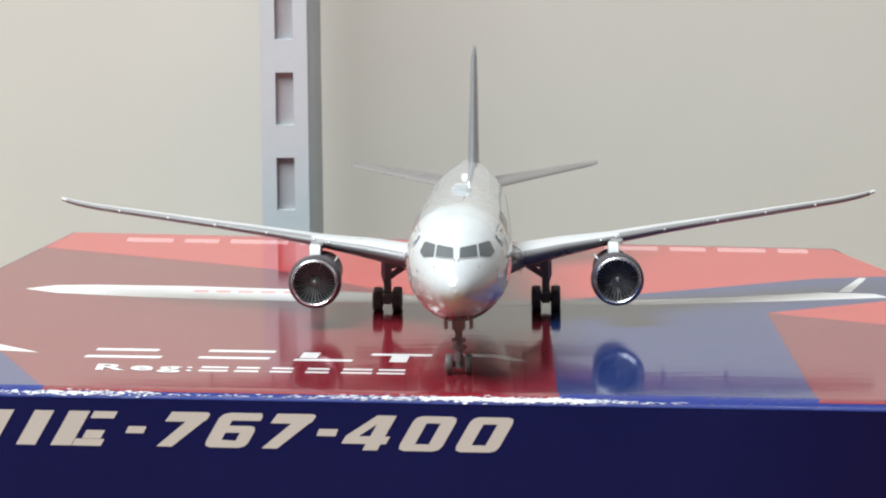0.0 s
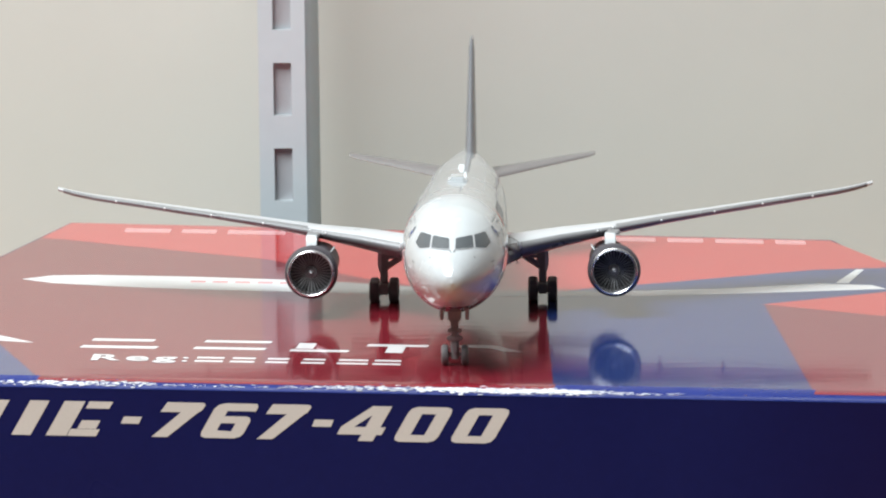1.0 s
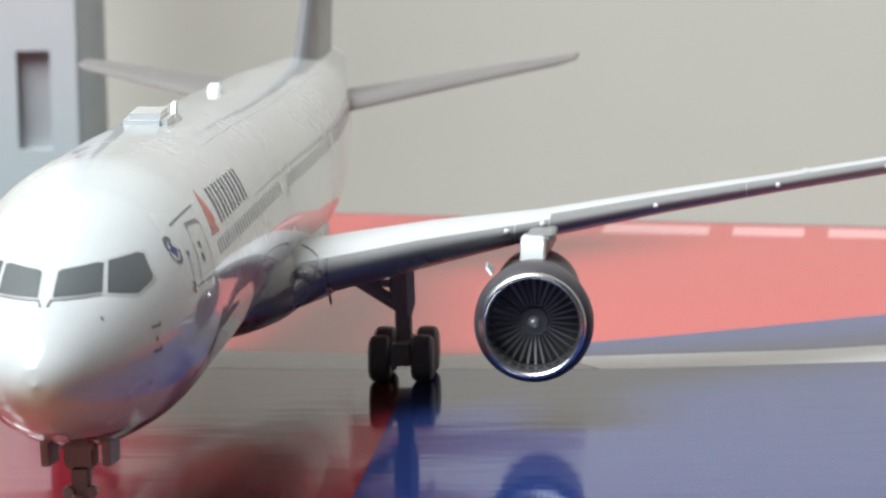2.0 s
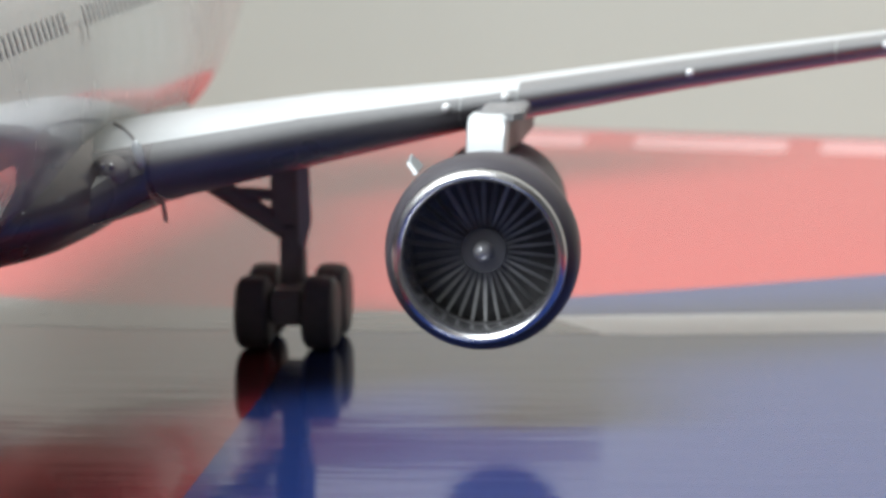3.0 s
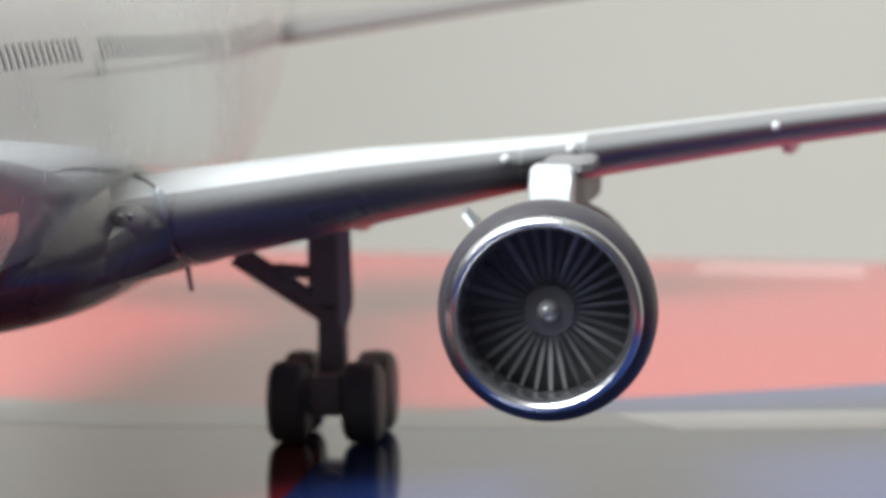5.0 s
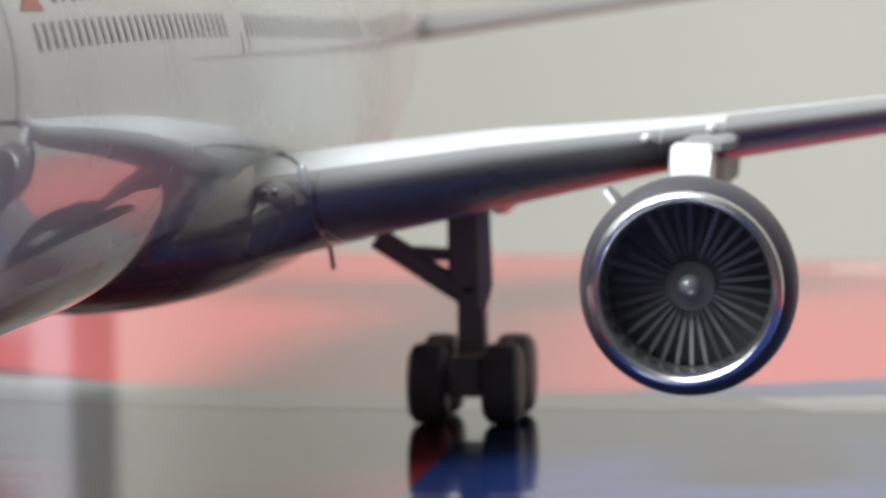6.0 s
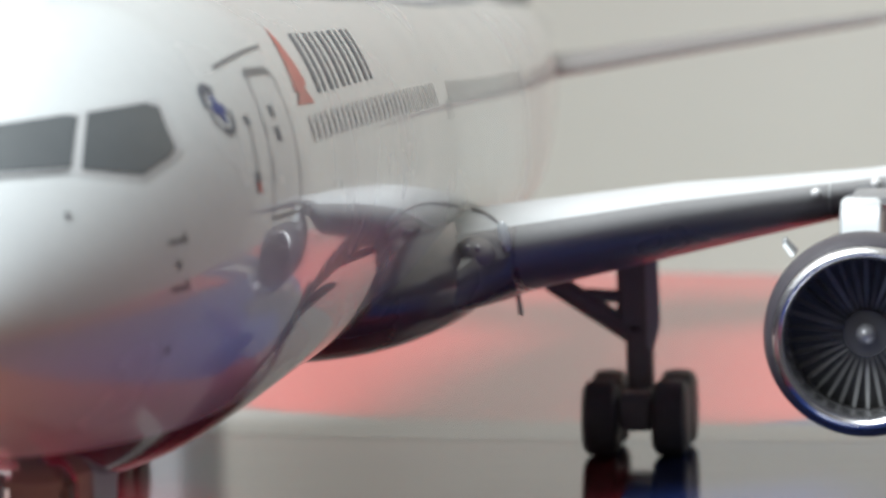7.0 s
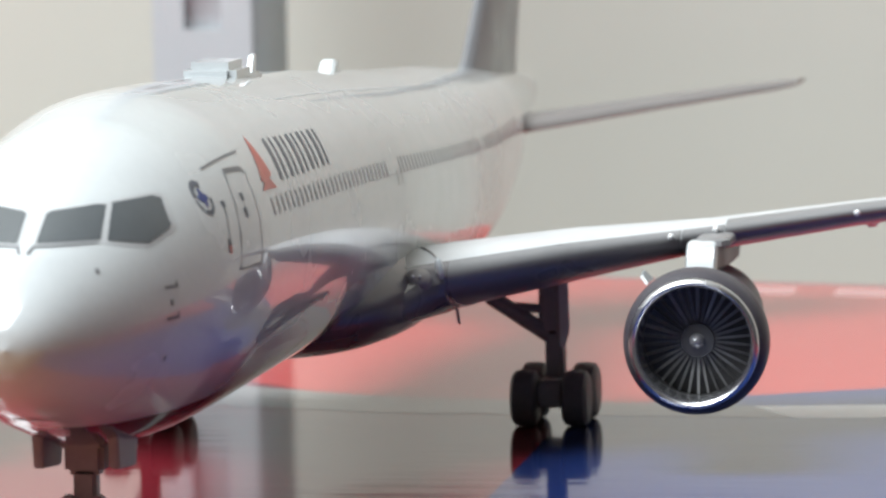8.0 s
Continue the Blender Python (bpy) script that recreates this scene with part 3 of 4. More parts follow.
def cockpit():
    front_pane = [(0.42, 17.93), (2.95, 17.97), (2.78, 19.34), (2.45, 19.4), (0.66, 19.2), (0.46, 19.1)]
    side_pane = [(3.2, 17.9), (4.66, 17.6), (5.16, 18.02), (5.22, 18.24), (4.62, 19.42), (4.3, 19.56), (2.99, 19.42)]
    for s in (1, -1):
        for shape in (front_pane, side_pane):
            pts = [(s * x, z) for x, z in shape]
            patch("window_frame", grown(pts, 0.17), FRAME_GREY, body, 0.025, True)
            patch("cockpit_window", pts, GLASS_PRINT, body, 0.05, True, label="dark grey printed cockpit window")
        pts = [(s * x, z) for x, z in ((0.3, 17.75), (2.9, 17.83), (2.9, 17.89), (0.3, 17.83))]
        patch("wiper", pts, LINE_GREY, body, 0.07, True, cuts=2)
        pts = [(s * x, z) for x, z in ((0.12, 17.53), (0.3, 17.85), (0.42, 17.81), (0.26, 17.5))]
        patch("wiper", pts, LINE_GREY, body, 0.07, True, cuts=0)


cockpit()
patch("panel_line", [(-1.1, 9.95), (0.95, 9.95), (0.95, 10.05), (-1.1, 10.05)], LINE_GREY, body, 0.03, True)


def phi_at(y, z):
    return math.degrees(math.asin(max(-1, min(1, (z - spline(y, 1)) / spline(y, 3)))))


def side_patch(name, pts, mat, s, off=0.03, cuts=2, label=""):
    """A print on one flank; points are (along, height)."""
    q = [(y, phi_at(y, z) if s > 0 else 180 - phi_at(y, z)) for y, z in pts]
    return patch(name, q, mat, body, off, cuts=cuts, label=label)


def stroke(name, p, q, w, mat, s, off=0.035):
    """A thin printed line on a flank from p to q."""
    d = Vector((q[0] - p[0], q[1] - p[1]))
    n = Vector((-d.y, d.x)).normalized() * w / 2
    side_patch(name, [(p[0] + n.x, p[1] + n.y), (q[0] + n.x, q[1] + n.y), (q[0] - n.x, q[1] - n.y), (p[0] - n.x, p[1] - n.y)], mat, s, off, cuts=2)


def flank_prints(s):
    # alliance roundel: two thick broken arcs round a lobed blue heart
    cy, cz = 15.95, 19.15
    for a0, a1, thick in ((55, 175, 0.27), (235, 355, 0.2), (185, 225, 0.13)):
        for k in range(6):
            a, b = radians(a0 + (a1 - a0) * k / 6), radians(a0 + (a1 - a0) * (k + 1) / 6 + 1)
            side_patch("roundel", [(cy + r * 0.98 * math.cos(t), cz + r * math.sin(t)) for r, t in ((0.8, a), (0.8, b), (0.8 - thick, b), (0.8 - thick, a))], LETTER_NAVY, s, cuts=1)
    heart = [(cy + 0.36 * (1 + 0.3 * math.cos(4 * radians(t))) * math.cos(radians(t)), cz + 0.36 * (1 + 0.3 * math.cos(4 * radians(t))) * math.sin(radians(t))) for t in range(0, 360, 15)]
    side_patch("roundel_heart", heart, LOGO_BLUE, s, cuts=0, label="blue lobed mark")
    # forward door outline, its handle rail and marks
    for p, q, w in (((18.0, 15.6), (19.78, 19.85), 0.1), ((19.78, 19.85), (20.0, 20.02), 0.12), ((19.95, 20.05), (22.3, 19.97), 0.2), ((22.3, 19.97), (22.6, 19.75), 0.12), ((22.6, 19.75), (21.35, 15.6), 0.08), ((18.0, 15.62), (21.35, 15.6), 0.08), ((17.72, 18.6), (16.95, 16.9), 0.08)):
        stroke("door_line", p, q, w, LINE_GREY, s)
    for y, z, w, h in ((17.72, 18.7, 0.36, 0.3), (20.45, 18.8, 0.36, 0.36), (20.25, 18.1, 0.34, 0.46), (16.95, 17.0, 0.3, 0.3)):
        side_patch("door_mark", [(y - w / 2, z - h / 2), (y + w / 2, z - h / 2), (y + w / 2, z + h / 2), (y - w / 2, z + h / 2)], LETTER_NAVY, s, 0.04, cuts=0)
    side_patch("door_mark", [(16.66, 16.5), (16.98, 16.5), (17.02, 16.86), (16.7, 16.86)], LOGO_RED, s, 0.045, cuts=0)
    stroke("title_line", (17.7, 20.33), (23.5, 20.68), 0.1, LINE_GREY, s)
    # static port marks
    for z in (15.6, 14.2):
        stroke("port_mark", (10.1, z), (11.15, z), 0.14, LINE_GREY, s)
        stroke("port_mark", (11.05, z), (11.05, z + 0.24), 0.12, LINE_GREY, s)
    stroke("port_mark", (10.55, 14.75), (10.55, 15.05), 0.16, LINE_GREY, s)
    stroke("port_mark", (10.6, 12.3), (10.6, 12.5), 0.16, LINE_GREY, s)
    stroke("port_mark", (6.6, 16.6), (6.75, 16.8), 0.14, LINE_GREY, s)
    # overwing exit marks
    for y in (59.9, 61.3):
        stroke("exit_mark", (y, 15.85), (y + 0.15, 16.7), 0.12, LINE_GREY, s)
    # red emblem in two pieces; the wordmark is plain leaning bars
    side_patch("emblem", [(27.0, 21.15), (24.75, 19.15), (25.15, 19.05), (26.25, 19.55), (27.05, 19.2), (27.35, 19.35)], LOGO_RED, s, cuts=2, label="red triangular emblem")
    side_patch("emblem", [(24.2, 18.72), (27.3, 18.62), (26.4, 19.3), (25.7, 19.25)], LOGO_RED, s, cuts=2)
    for i in range(10):
        y, w = 30.0 + i * 1.38, 0.36 if i % 2 else 0.6
        side_patch("title_bar", [(y, 20.75 - i * 0.05), (y + w, 20.72 - i * 0.05), (y - 1.1 + w, 18.82 - i * 0.03), (y - 1.1, 18.85 - i * 0.03)], LETTER_NAVY, s, cuts=3)


for s in (1, -1):
    flank_prints(s)


def cabin_windows():
    """One small rounded pane, placed along both flanks on one mesh."""
    b = bmesh.new()
    ring = [(0.18 * math.cos(t) * abs(math.cos(t)) ** -0.4 if abs(math.cos(t)) > 1e-6 else 0, 0.47 * math.sin(t) * abs(math.sin(t)) ** -0.4 if abs(math.sin(t)) > 1e-6 else 0) for t in (2 * math.pi * k / 16 for k in range(16))]
    b.faces.new([b.verts.new((0, y, z)) for y, z in ring])
    first = part("cabin_window", b, WINDOW_DARK, body, smooth=False)
    count = 0
    for s in (1, -1):
        for i in range(76):
            y = 25.3 + i * 1.17
            if 58 < y < 61 or 92 < y < 94:
                continue
            z = spline(y, 1) + 0.28 * spline(y, 3)
            phi = phi_at(y, z)
            p = skin(y, phi if s > 0 else 180 - phi, 0.03)
            ob = first if count == 0 else new("cabin_window", first.data)
            ob.parent = body
            ob.matrix_local = Matrix.Translation(p * K) @ Matrix.Rotation(-s * radians(phi), 4, "Y")
            count += 1


cabin_windows()
for s in (58, 122):  # casting seams along the crown
    patch("seam", [(42, s), (120, s), (120, s + 0.7), (42, s + 0.7)], FRAME_GREY, body, 0.012, cuts=24)

# radome on the crown and blade aerials


def crown_fittings():
    top = spline(48, 1) + spline(48, 3)
    b = block(-1.4, 1.4, 44.3, 48.6, top - 0.5, top + 0.85, 0.42, 4)
    dome = part("radome", b, WHITE_PAINT, plane, "white satellite radome on the crown")
    part("radome_plinth", block(-1.5, 1.5, 44.5, 50.8, top - 0.8, top + 0.05, 0.15), WHITE_PAINT, plane)
    b = bmesh.new()
    prism([(48.9, top - 0.4), (50.3, top - 0.4), (50.5, top + 0.95), (49.9, top + 0.9)], -0.16, 0.16, 0.05, bm=b)
    b.transform(Matrix(((0, 0, 1, 1.1), (1, 0, 0, 0), (0, 1, 0, 0), (0, 0, 0, 1))))
    part("blade_aerial", b, WHITE_PAINT, plane)
    t2 = spline(76, 1) + spline(76, 3)
    b = bmesh.new()
    prism([(75, t2 - 0.4), (77.4, t2 - 0.4), (77.4, t2 + 0.55), (76.4, t2 + 0.62)], -0.45, 0.45, 0.12, bm=b)
    b.transform(Matrix(((0, 0, 1, 0), (1, 0, 0, 0), (0, 1, 0, 0), (0, 0, 0, 1))))
    part("blade_aerial", b, WHITE_PAINT, plane)
    return dome


radome = crown_fittings()
focus = Vector((0, 42, 12)) * K
for v in radome.data.vertices:
    v.co -= focus
radome.location = focus
cam.data.dof.focus_object = radome

# wings and tail surfaces


def airfoil(x, y, z, chord, thick, n=14, cut=1.0, grow=0.0, drop=0.07, lower=0.95, over=None):
    """A section across the span at x: upper side from the tail forward, then the lower side back."""
    pts = []
    ts = [(1 - math.cos(math.pi * k / n)) / 2 for k in range(n + 1)]
    def half(t):
        return 5 * thick * (0.2969 * math.sqrt(t) - 0.126 * t - 0.3516 * t * t + 0.2843 * t**3 - 0.1015 * t**4)
    top = cut if over is None else over
    for t in reversed(ts):
        pts.append((x, y + t * top * chord - grow * (1 - t), z + half(t * top) * chord * 1.0 + grow - t * top * chord * drop))
    for t in ts[1:]:
        pts.append((x, y + t * cut * chord - grow * (1 - t), z - half(t * cut) * chord * lower - grow - t * cut * chord * drop))
    return pts


STATIONS = [  # span, leading edge, height, chord, thickness
    (5.6, 59.6, 10.1, 31.0, 0.135), (8.4, 61.6, 10.45, 28.0, 0.138), (15.0, 65.8, 11.3, 22.5, 0.138), (22.4, 70.5, 12.05, 17.2, 0.112), (30.6, 75.7, 12.85, 14.2, 0.105),
    (38.9, 80.8, 13.5, 11.8, 0.1), (48.6, 87.0, 14.2, 9.2, 0.12), (58.6, 93.5, 14.9, 6.6, 0.14), (62.1, 96.2, 15.3, 5.2, 0.16), (64.3, 97.9, 15.75, 3.8, 0.17)]


def station(x):
    s = np.array(STATIONS)
    return [float(np.interp(x, s[:, 0], s[:, k])) for k in range(5)]


def wing(s):
    side = "port" if s > 0 else "starboard"
    xs = sorted({st[0] for st in STATIONS} | {10, 12, 17.5, 20, 26, 34, 43, 53, 60})
    rings = [airfoil(*station(x)) for x in xs]
    rings = [[(s * px, py, pz) for px, py, pz in r] for r in rings]
    w = part("wing", loft(rings), WING_GREY, plane, "grey swept wing")
    for a, b_ in ((9.3, 21.22), (21.3, 23.5), (23.56, 36.7), (36.76, 49.7), (49.76, 63.4)):
        n, over = 8, 0.03 if b_ < 24 else 0.1
        bm = loft([[(s * p[0], p[1], p[2]) for p in airfoil(*station(a + (b_ - a) * k / n), n=10, cut=0.17, grow=0.05, over=over)] for k in range(n + 1)])
        part("slat", bm, SLAT_METAL, w, "polished metal leading edge slat")
    for x, l in ((13.5, 9.0), (30.5, 7.0), (40.5, 6.0)):
        _, y, z, c, t = station(x)
        y1 = y + c * 0.62
        bm = turned([(0, 0.05), (0.8, 0.42), (3, 0.62), (l * 0.75, 0.5), (l, 0.08)], (s * x, y1, z - c * t * 0.3 - c * 0.62 * 0.07 - 0.2), n=14)
        bmesh.ops.scale(bm, vec=(0.7, 1, 1), verts=bm.verts, space=Matrix.Translation((-s * x, 0, 0)))
        part("flap_fairing", bm, WING_GREY, w)
    # wing root fillet and its landing light housing
    bm = loft([[(s * (x + 0.25), y - 1.5 - 6 * k, z) for x, y, z in airfoil(6.9 - 0.3 * k, 60.3, 9.45, 16 - 3 * k, 0.15 - 0.02 * k, n=12)] for k in range(1)] +
              [[(s * p[0], p[1], p[2]) for p in airfoil(8.5, 61.4, 10.2, 18, 0.2, n=12)], [(s * p[0], p[1], p[2]) for p in airfoil(9.1, 61.9, 10.3, 17, 0.19, n=12)]])
    part("root_fillet", bm, ROOT_GREY, w, "glossy grey wing root fillet")
    bm = loft([[(s * p[0], p[1], p[2]) for p in airfoil(*station(x), n=12, cut=0.42, grow=0.045, over=0.03)] for x in (5.6, 6.6, 7.6, 8.4, 9.29)])
    part("root_cuff", bm, ROOT_GREY, w, "glossy grey wing root cuff")
    # white bead that paints the bright curved highlight at the wing root
    bm = bmesh.new()
    bmesh.ops.create_uvsphere(bm, u_segments=14, v_segments=8, radius=0.34, matrix=Matrix.Translation((s * 8.95, 61.55, 11.15)) @ Matrix.Rotation(s * radians(-12), 4, "Y") @ Matrix.Diagonal((0.75, 0.8, 1.9, 1)))
    part("root_highlight", bm, WHITE_PAINT, w)
    bm = bmesh.new()
    bmesh.ops.create_uvsphere(bm, u_segments=16, v_segments=10, radius=1, matrix=Matrix.Translation((s * 7.8, 61.25, 10.5)) @ Matrix.Diagonal((0.8, 0.75, 0.68, 1)))
    recess = part("lamp_recess", bm, GEAR_DARK, w, "dark landing lamp recess")
    for x in (7.6, 7.98):
        bm = bmesh.new()
        bmesh.ops.create_uvsphere(bm, u_segments=12, v_segments=8, radius=0.13, matrix=Matrix.Translation((s * x, 60.62, 10.78)))
        part("landing_lamp", bm, CHROME, recess)
    # dark joint running inward over the upper skin
    bm, last = bmesh.new(), None
    for k in range(9):
        x, t = 9.0 - 0.24 * k, 0.004 + 0.024 * k
        _, y, z, c, th = station(x)
        up = 5 * th * (0.2969 * math.sqrt(t) - 0.126 * t - 0.3516 * t * t + 0.2843 * t**3)
        p = (s * x, y + t * c - 0.03, z + up * c - t * c * 0.07 + 0.03)
        if last:
            rod(last, p, 0.06, 8, bm=bm)
        last = p
    part("root_joint", bm, GEAR_DARK, w)
    for x, dz in ((20.75, 0.25), (23.1, 0.3), (30.6, 0.05), (38.9, 0.05), (46.5, 0.05), (54.5, 0.0)):
        _, y, z, c, t = station(x)
        bm = bmesh.new()
        bmesh.ops.create_uvsphere(bm, u_segments=12, v_segments=8, radius=0.2, matrix=Matrix.Translation((s * x, y - 0.03, z + dz)))
        part("edge_dot", bm, BOX_WHITE, w)
    return w


wings = [wing(1), wing(-1)]
# belly fairing between the wings
bm = loft([[Vector((hx * math.cos(radians(a)), y, cz + (hz if a % 360 > 180 else hz * 0.9 + 0.6) * math.sin(radians(a)))) for a in range(140, 401, 5)]
           for y, hx, hz, cz in ((51, 2.5, 1.2, 9.3), (54, 5.2, 2.3, 9.5), (59, 7.3, 3.2, 9.6), (62, 7.9, 3.5, 9.6), (66, 8.1, 3.6, 9.5), (80, 7.0, 3.9, 9.2), (92, 6.0, 3.2, 9.0), (99, 4.0, 1.6, 8.9))])
part("belly_fairing", bm, NAVY_GLOSS, plane, "glossy navy wing-to-body fairing")
bm = rod((8.35, 70.0, 8.6), (8.5, 70.3, 7.1), 0.09)
part("drain_mast", bm, GEAR_DARK, plane)


def tail():
    for s in (1, -1):
        rings = [[(s * px + 0.5, py, pz) for px, py, pz in airfoil(x, y, z, c, t * 1.1, drop=0.0, lower=0.25)] for x, y, z, c, t in
                 ((1.2, 120.5, 13.6, 19, 0.1), (4, 123, 14.0, 16, 0.1), (12, 129.8, 15.0, 11.2, 0.11), (19.1, 136.0, 15.8, 7.6, 0.11), (20.4, 138.0, 16.0, 5.6, 0.09))]
        part("tailplane", loft(rings), STAB_GREY, plane, "grey horizontal tailplane")
    rings = []
    for z, y, c, t in ((16.0, 116, 26, 0.075), (19.0, 121.5, 21.5, 0.085), (26, 131.2, 15.5, 0.09), (33.5, 139.8, 10.6, 0.09), (34.9, 142.6, 8.0, 0.07)):
        rings.append([(pz + 0.5, py, z) for _, py, pz in airfoil(0, y, 0, c, t, drop=0.0)])
    part("tail_fin", loft(rings), TAIL_DARK, plane, "dark grey-blue tail fin")


tail()


def toe_in(bm, s):
    """Turns a nacelle's body towards the fuselage, behind its inlet."""
    for v in bm.verts:
        v.co.x -= s * 0.055 * max(0.0, v.co.y - 60.8)
    return bm


def engine(s):
    cx, cz = 23.16 if s > 0 else -22.56, 7.27
    cowl = part("nacelle", toe_in(turned([(74.5, 2.8), (74.5, 2.95), (72, 2.98), (68, 3.24), (65, 3.58), (62.8, 3.88), (61.6, 4.0), (60.8, 4.0), (60.25, 3.92), (59.88, 3.76), (59.7, 3.6), (59.75, 3.5), (60.8, 3.4), (63.4, 3.24)], (cx, 0, cz), n=64, caps=False), s), NAVY_PAINT, plane, "navy engine nacelle")
    part("inlet_lip", turned([(59.95, 3.6), (59.68, 3.58), (59.48, 3.52), (59.37, 3.43), (59.33, 3.32), (59.4, 3.21), (59.56, 3.12), (59.8, 3.06), (60.2, 3.02), (60.9, 3.0), (60.9, 3.45)], (cx, 0, cz), n=64, closed=True), CHROME, cowl, "polished metal inlet lip")
    part("inlet_duct", turned([(60.85, 3.02), (62.25, 3.02), (62.25, 0.2)], (cx, 0, cz), n=64, caps=False), FAN_DARK, cowl)
    part("spinner", turned([(60.4, 0.02), (60.43, 0.16), (60.6, 0.31), (60.9, 0.4), (61.5, 0.44)], (cx, 0, cz), n=32), SPINNER_GREY, cowl)
    part("fan_hub", turned([(61.2, 0.3), (61.22, 0.72), (61.32, 0.92), (61.9, 0.95)], (cx, 0, cz), n=40, caps=False), FAN_DARK, cowl)
    b = bmesh.new()
    rows = []
    for k in range(7):
        r = 0.88 + 2.1 * k / 6
        tw = radians(28 + 34 * k / 6)
        w = 0.085 + 0.08 * k / 6
        rows.append([b.verts.new((math.cos(tw) * w * u, 61.6 + math.sin(tw) * w * u + 0.05 * (1 - u * u), r)) for u in (-1, 0, 1)])
    for p, q in zip(rows, rows[1:]):
        for k in range(2):
            b.faces.new((p[k], p[k + 1], q[k + 1], q[k]))
    bmesh.ops.solidify(b, geom=b.faces[:], thickness=0.05)
    blade = part("fan_blade", b, BLADE_GREY, cowl)
    for i in range(34):
        ob = blade if i == 0 else new("fan_blade", blade.data)
        ob.parent = cowl
        ob.matrix_local = Matrix.Translation((cx * K, 0, cz * K)) @ Matrix.Rotation(2 * math.pi * i / 34, 4, "Y")
    part("core_nozzle", turned([(73.5, 2.5), (75.5, 2.35), (78.5, 1.7), (78.5, 1.3), (81.5, 0.3), (81.6, 0.05)], (cx - s * 0.8, 0, cz), n=40), SLAT_METAL, cowl)
    mid = cx - (0.5 if s > 0 else 0.2)
    # pylon: a tapered slab from the cowl up to the wing's underside
    bm = loft([[(mid + px, y, z) for px, y, z in ((-w, yf, z), (-w * 0.86, yf - 0.3, z), (w * 0.86, yf - 0.3, z), (w, yf, z), (w, yf + 0.5, z), (w * 0.8, yf + 0.6, z), (-w * 0.8, yf + 0.6, z), (-w, yf + 0.5, z))]
               for z, yf, yb, w in ((10.2, 67.0, 80, 0.86), (11.05, 67.3, 81, 0.86), (11.65, 67.8, 80, 0.86), (11.91, 68.05, 79, 0.82), (12.03, 68.4, 77, 0.7))])
    part("pylon_nose", bm, WHITE_PAINT, plane, "white rounded front of the engine pylon")
    bm = loft([[(mid + px, y, z) for px, y, z in ((-w, yf, z), (w, yf, z), (w, yb, z), (0.15, yb + 1.5, z), (-0.15, yb + 1.5, z), (-w, yb, z))]
               for z, yf, yb, w in ((10.0, 67.4, 80, 0.7), (11.05, 67.7, 81, 0.7), (11.65, 68.2, 80, 0.7), (12.0, 68.6, 78, 0.62))])
    part("pylon", bm, NAVY_PAINT, plane, "dark engine pylon")
    bm = loft([[(cx + px, y, z) for px, y, z in ((-w, yf, z), (-w * 0.6, yf - 0.5, z), (w * 0.6, yf - 0.5, z), (w, yf, z), (w, yb, z), (0.15, yb + 1.5, z), (-0.15, yb + 1.5, z), (-w, yb, z))]
               for z, yf, yb, w in ((11.75, 68.5, 80, 0.95), (12.03, 68.6, 78, 0.95), (12.15, 68.9, 76, 0.86), (12.23, 69.4, 73.0, 0.7))])
    part("pylon_cap", bm, SLAT_METAL, plane, "grey pylon cap over the wing's leading edge")
    # strake on the inboard shoulder
    b = bmesh.new()
    prism([(62.9, 0), (65.4, 0), (65.2, 0.75), (63.5, 0.6)], -0.09, 0.09, 0.03, bm=b)
    a = radians(134)
    d, n = Vector((s * math.cos(a), 0, math.sin(a))), Vector((-s * math.sin(a), 0, math.cos(a)))
    o = Vector((cx - s * 0.15, 0, cz)) + d * 4.0
    b.transform(Matrix(((0, d.x, n.x, o.x), (1, 0, 0, 0), (0, d.z, n.z, o.z), (0, 0, 0, 1))))
    part("strake", b, WHITE_PAINT, cowl)


for s in (1, -1):
    engine(s)

# undercarriage


def wheel(parent, x, y, r, w):
    part("tyre", turned([(-w / 2, r * 0.55), (-w / 2, r * 0.82), (-w * 0.38, r * 0.96), (-w * 0.15, r), (w * 0.15, r), (w * 0.38, r * 0.96), (w / 2, r * 0.82), (w / 2, r * 0.55)], (x, y, r), axis="x", n=40), TYRE_RUBBER, parent)
    part("rim", turned([(-w * 0.46, r * 0.12), (-w * 0.4, r * 0.55), (w * 0.4, r * 0.55), (w * 0.46, r * 0.12)], (x, y, r), axis="x", n=28), RIM_GREY, parent)


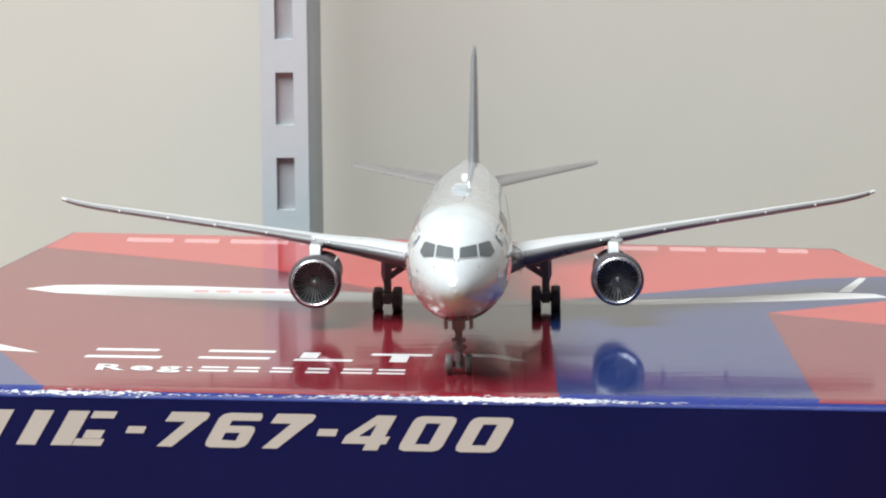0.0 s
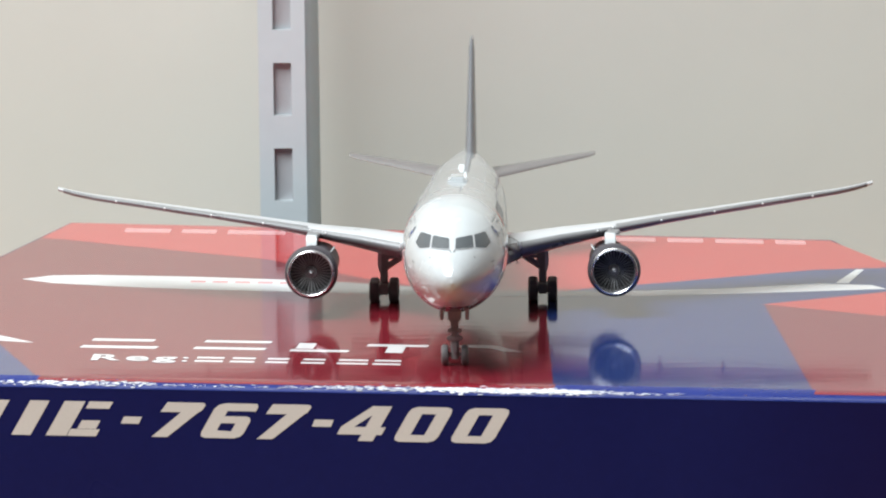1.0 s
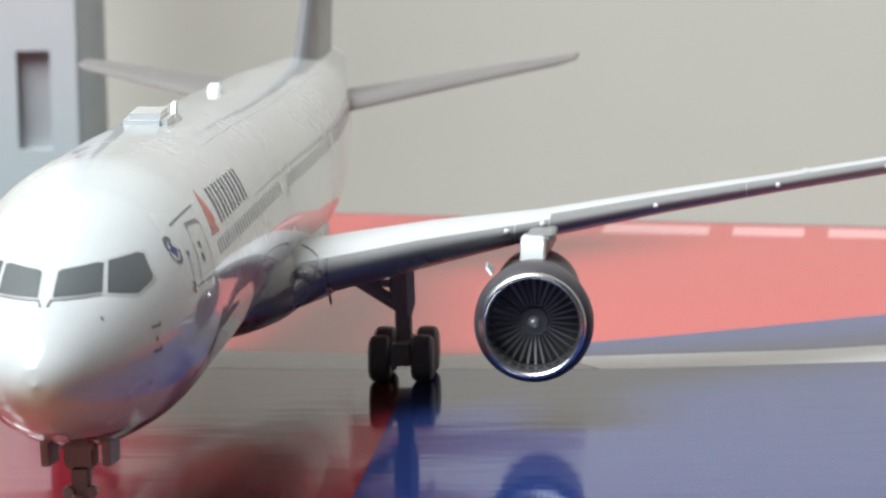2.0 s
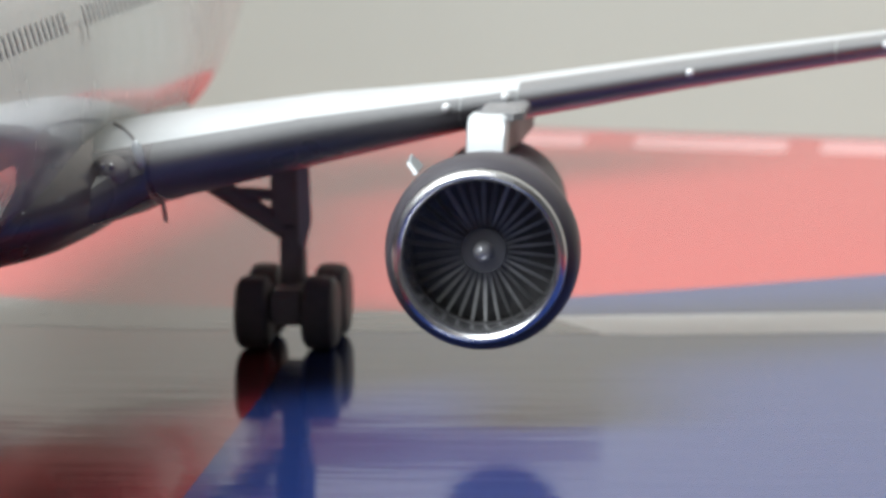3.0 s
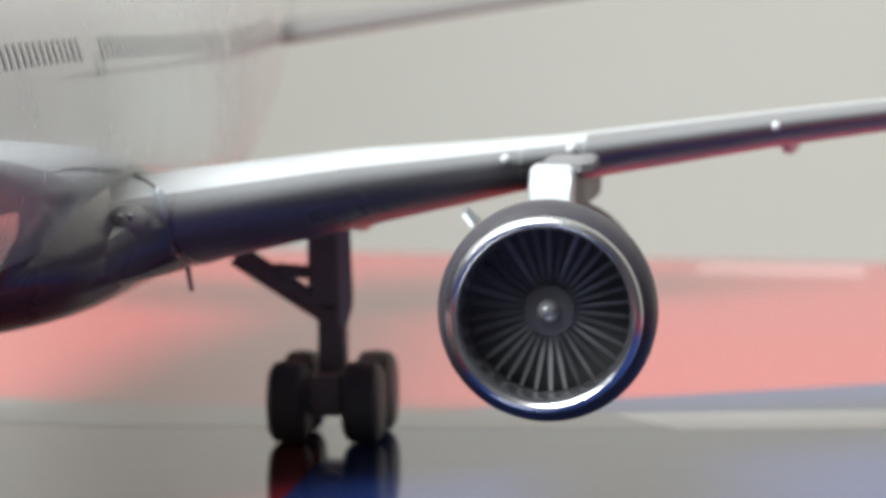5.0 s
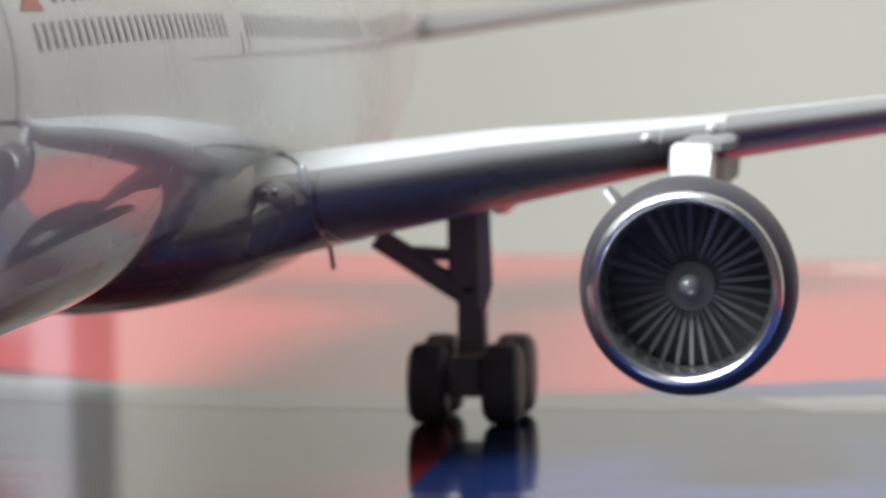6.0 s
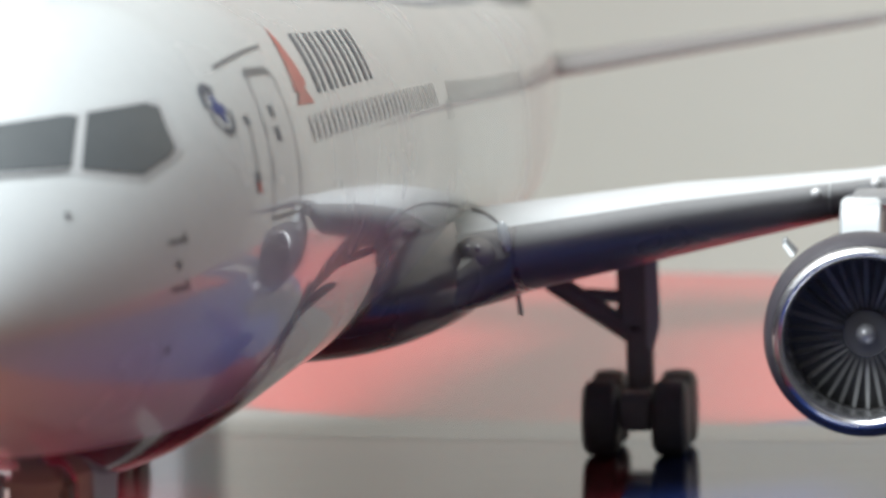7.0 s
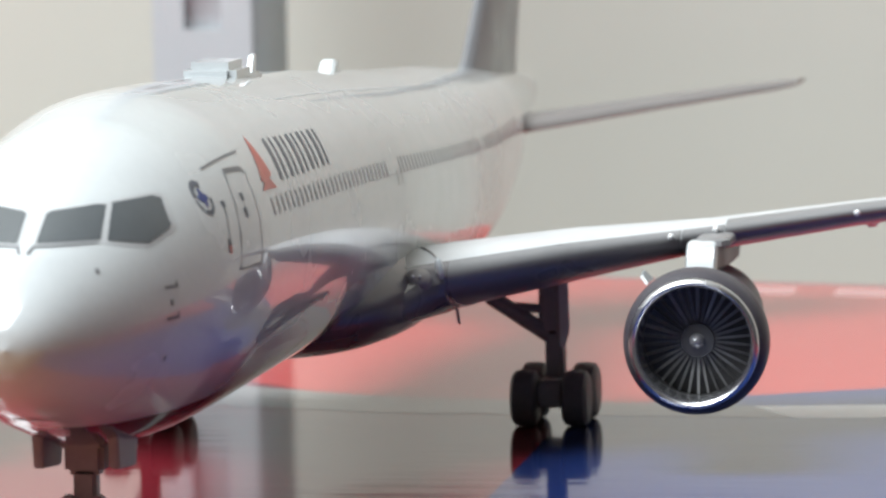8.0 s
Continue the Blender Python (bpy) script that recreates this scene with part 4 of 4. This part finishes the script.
def main_gear(s):
    cx = s * 12.28
    bm = block(cx - 0.5, cx + 0.5, 81.0, 82.3, 2.0, 5.6, 0.18)
    block(cx - 0.62 - 0.3 * (s > 0), cx + 0.42 + 0.3 * (s < 0), 81.0, 82.3, 5.0, 9.8, 0.25, bm=bm)
    rod((cx, 81.7, 1.7), (cx, 81.7, 5.2), 0.62, bm=bm)
    gear = part("main_gear", bm, GEAR_DARK, plane, "dark main undercarriage leg")
    part("bogie_beam", block(cx - 0.85, cx + 0.85, 78.9, 83.8, 1.15, 2.75, 0.25), GEAR_DARK, gear)
    for y in (79.7, 83.5):
        part("axle", rod((cx - 1.9, y, 1.66), (cx + 1.9, y, 1.66), 0.28), GEAR_DARK, gear)
    for p, q, r in (((s * 8.5, 81.0, 7.5), (s * 12.2, 81.5, 5.0), 0.48), ((s * 10.0, 81.2, 6.85), (s * 12.2, 81.6, 6.65), 0.28)):
        part("side_brace", rod(p, q, r), GEAR_DARK, gear)
    bm = prism([(s * 12.66, 4.6), (s * 12.9, 4.3), (s * 13.25, 5.5), (s * 13.15, 9.4), (s * 12.6, 9.4)], -0.1, 0.1, 0.05)
    bm.transform(Matrix(((1, 0, 0, 0), (0, 0, 1, 80.9), (0, 1, 0, 0), (0, 0, 0, 1))))
    part("gear_door", bm, WHITE_PAINT, gear, "white main gear door")
    for y in (79.7, 83.5):
        for k in (-1, 1):
            wheel(gear, cx + k * 1.5, y, 1.66, 1.5)


for s in (1, -1):
    main_gear(s)


def nose_gear():
    y = 16.4
    bm = block(-0.55, 0.55, y - 0.4, y + 0.6, 4.4, 6.4, 0.15)
    block(-0.95, 0.95, y - 0.5, y + 0.9, 6.2, 9.4, 0.25, bm=bm)
    block(-1.15, 1.15, y - 1.2, y + 1.6, 7.55, 9.6, 0.2, bm=bm)
    rod((0, y + 0.2, 4.2), (0, y + 3.4, 8.6), 0.28, bm=bm)
    gear = part("nose_gear", bm, GEAR_DARK, plane, "dark nose undercarriage leg")
    bm = rod((-1.5, y, 1.45), (1.5, y, 1.45), 0.3)
    rod((0, y, 0.9), (0, y, 4.8), 0.62, bm=bm)
    part("oleo", bm, LEG_GREY, gear, "pale grey oleo strut and axle")
    part("steering_collar", block(-1.15, 1.15, y - 0.75, y - 0.1, 3.5, 4.3, 0.2), LEG_GREY, gear)
    part("torque_link", block(-0.35, 0.35, y - 1.0, y - 0.5, 1.9, 3.2, 0.12), LEG_GREY, gear)
    for k in (-1, 1):
        part("taxi_lamp", rod((k * 0.72, y - 0.9, 5.0), (k * 0.72, y - 0.4, 5.0), 0.34, n=20), LEG_GREY, gear)
    for k in (-1, 1):
        wheel(gear, k * 1.42, y, 1.45, 1.05)
        bm = prism([(y - 1.8, 6.7), (y + 1.6, 6.4), (y + 2.4, 8.9), (y - 2.2, 9.4)], -0.25, 0.25, 0.08)
        bm.transform(Matrix(((0, 0, 1, k * 1.8), (1, 0, 0, 0), (0, 1, 0, 0), (0, 0, 0, 1))))
        part("gear_door", bm, GEAR_DARK, gear)


nose_gear()
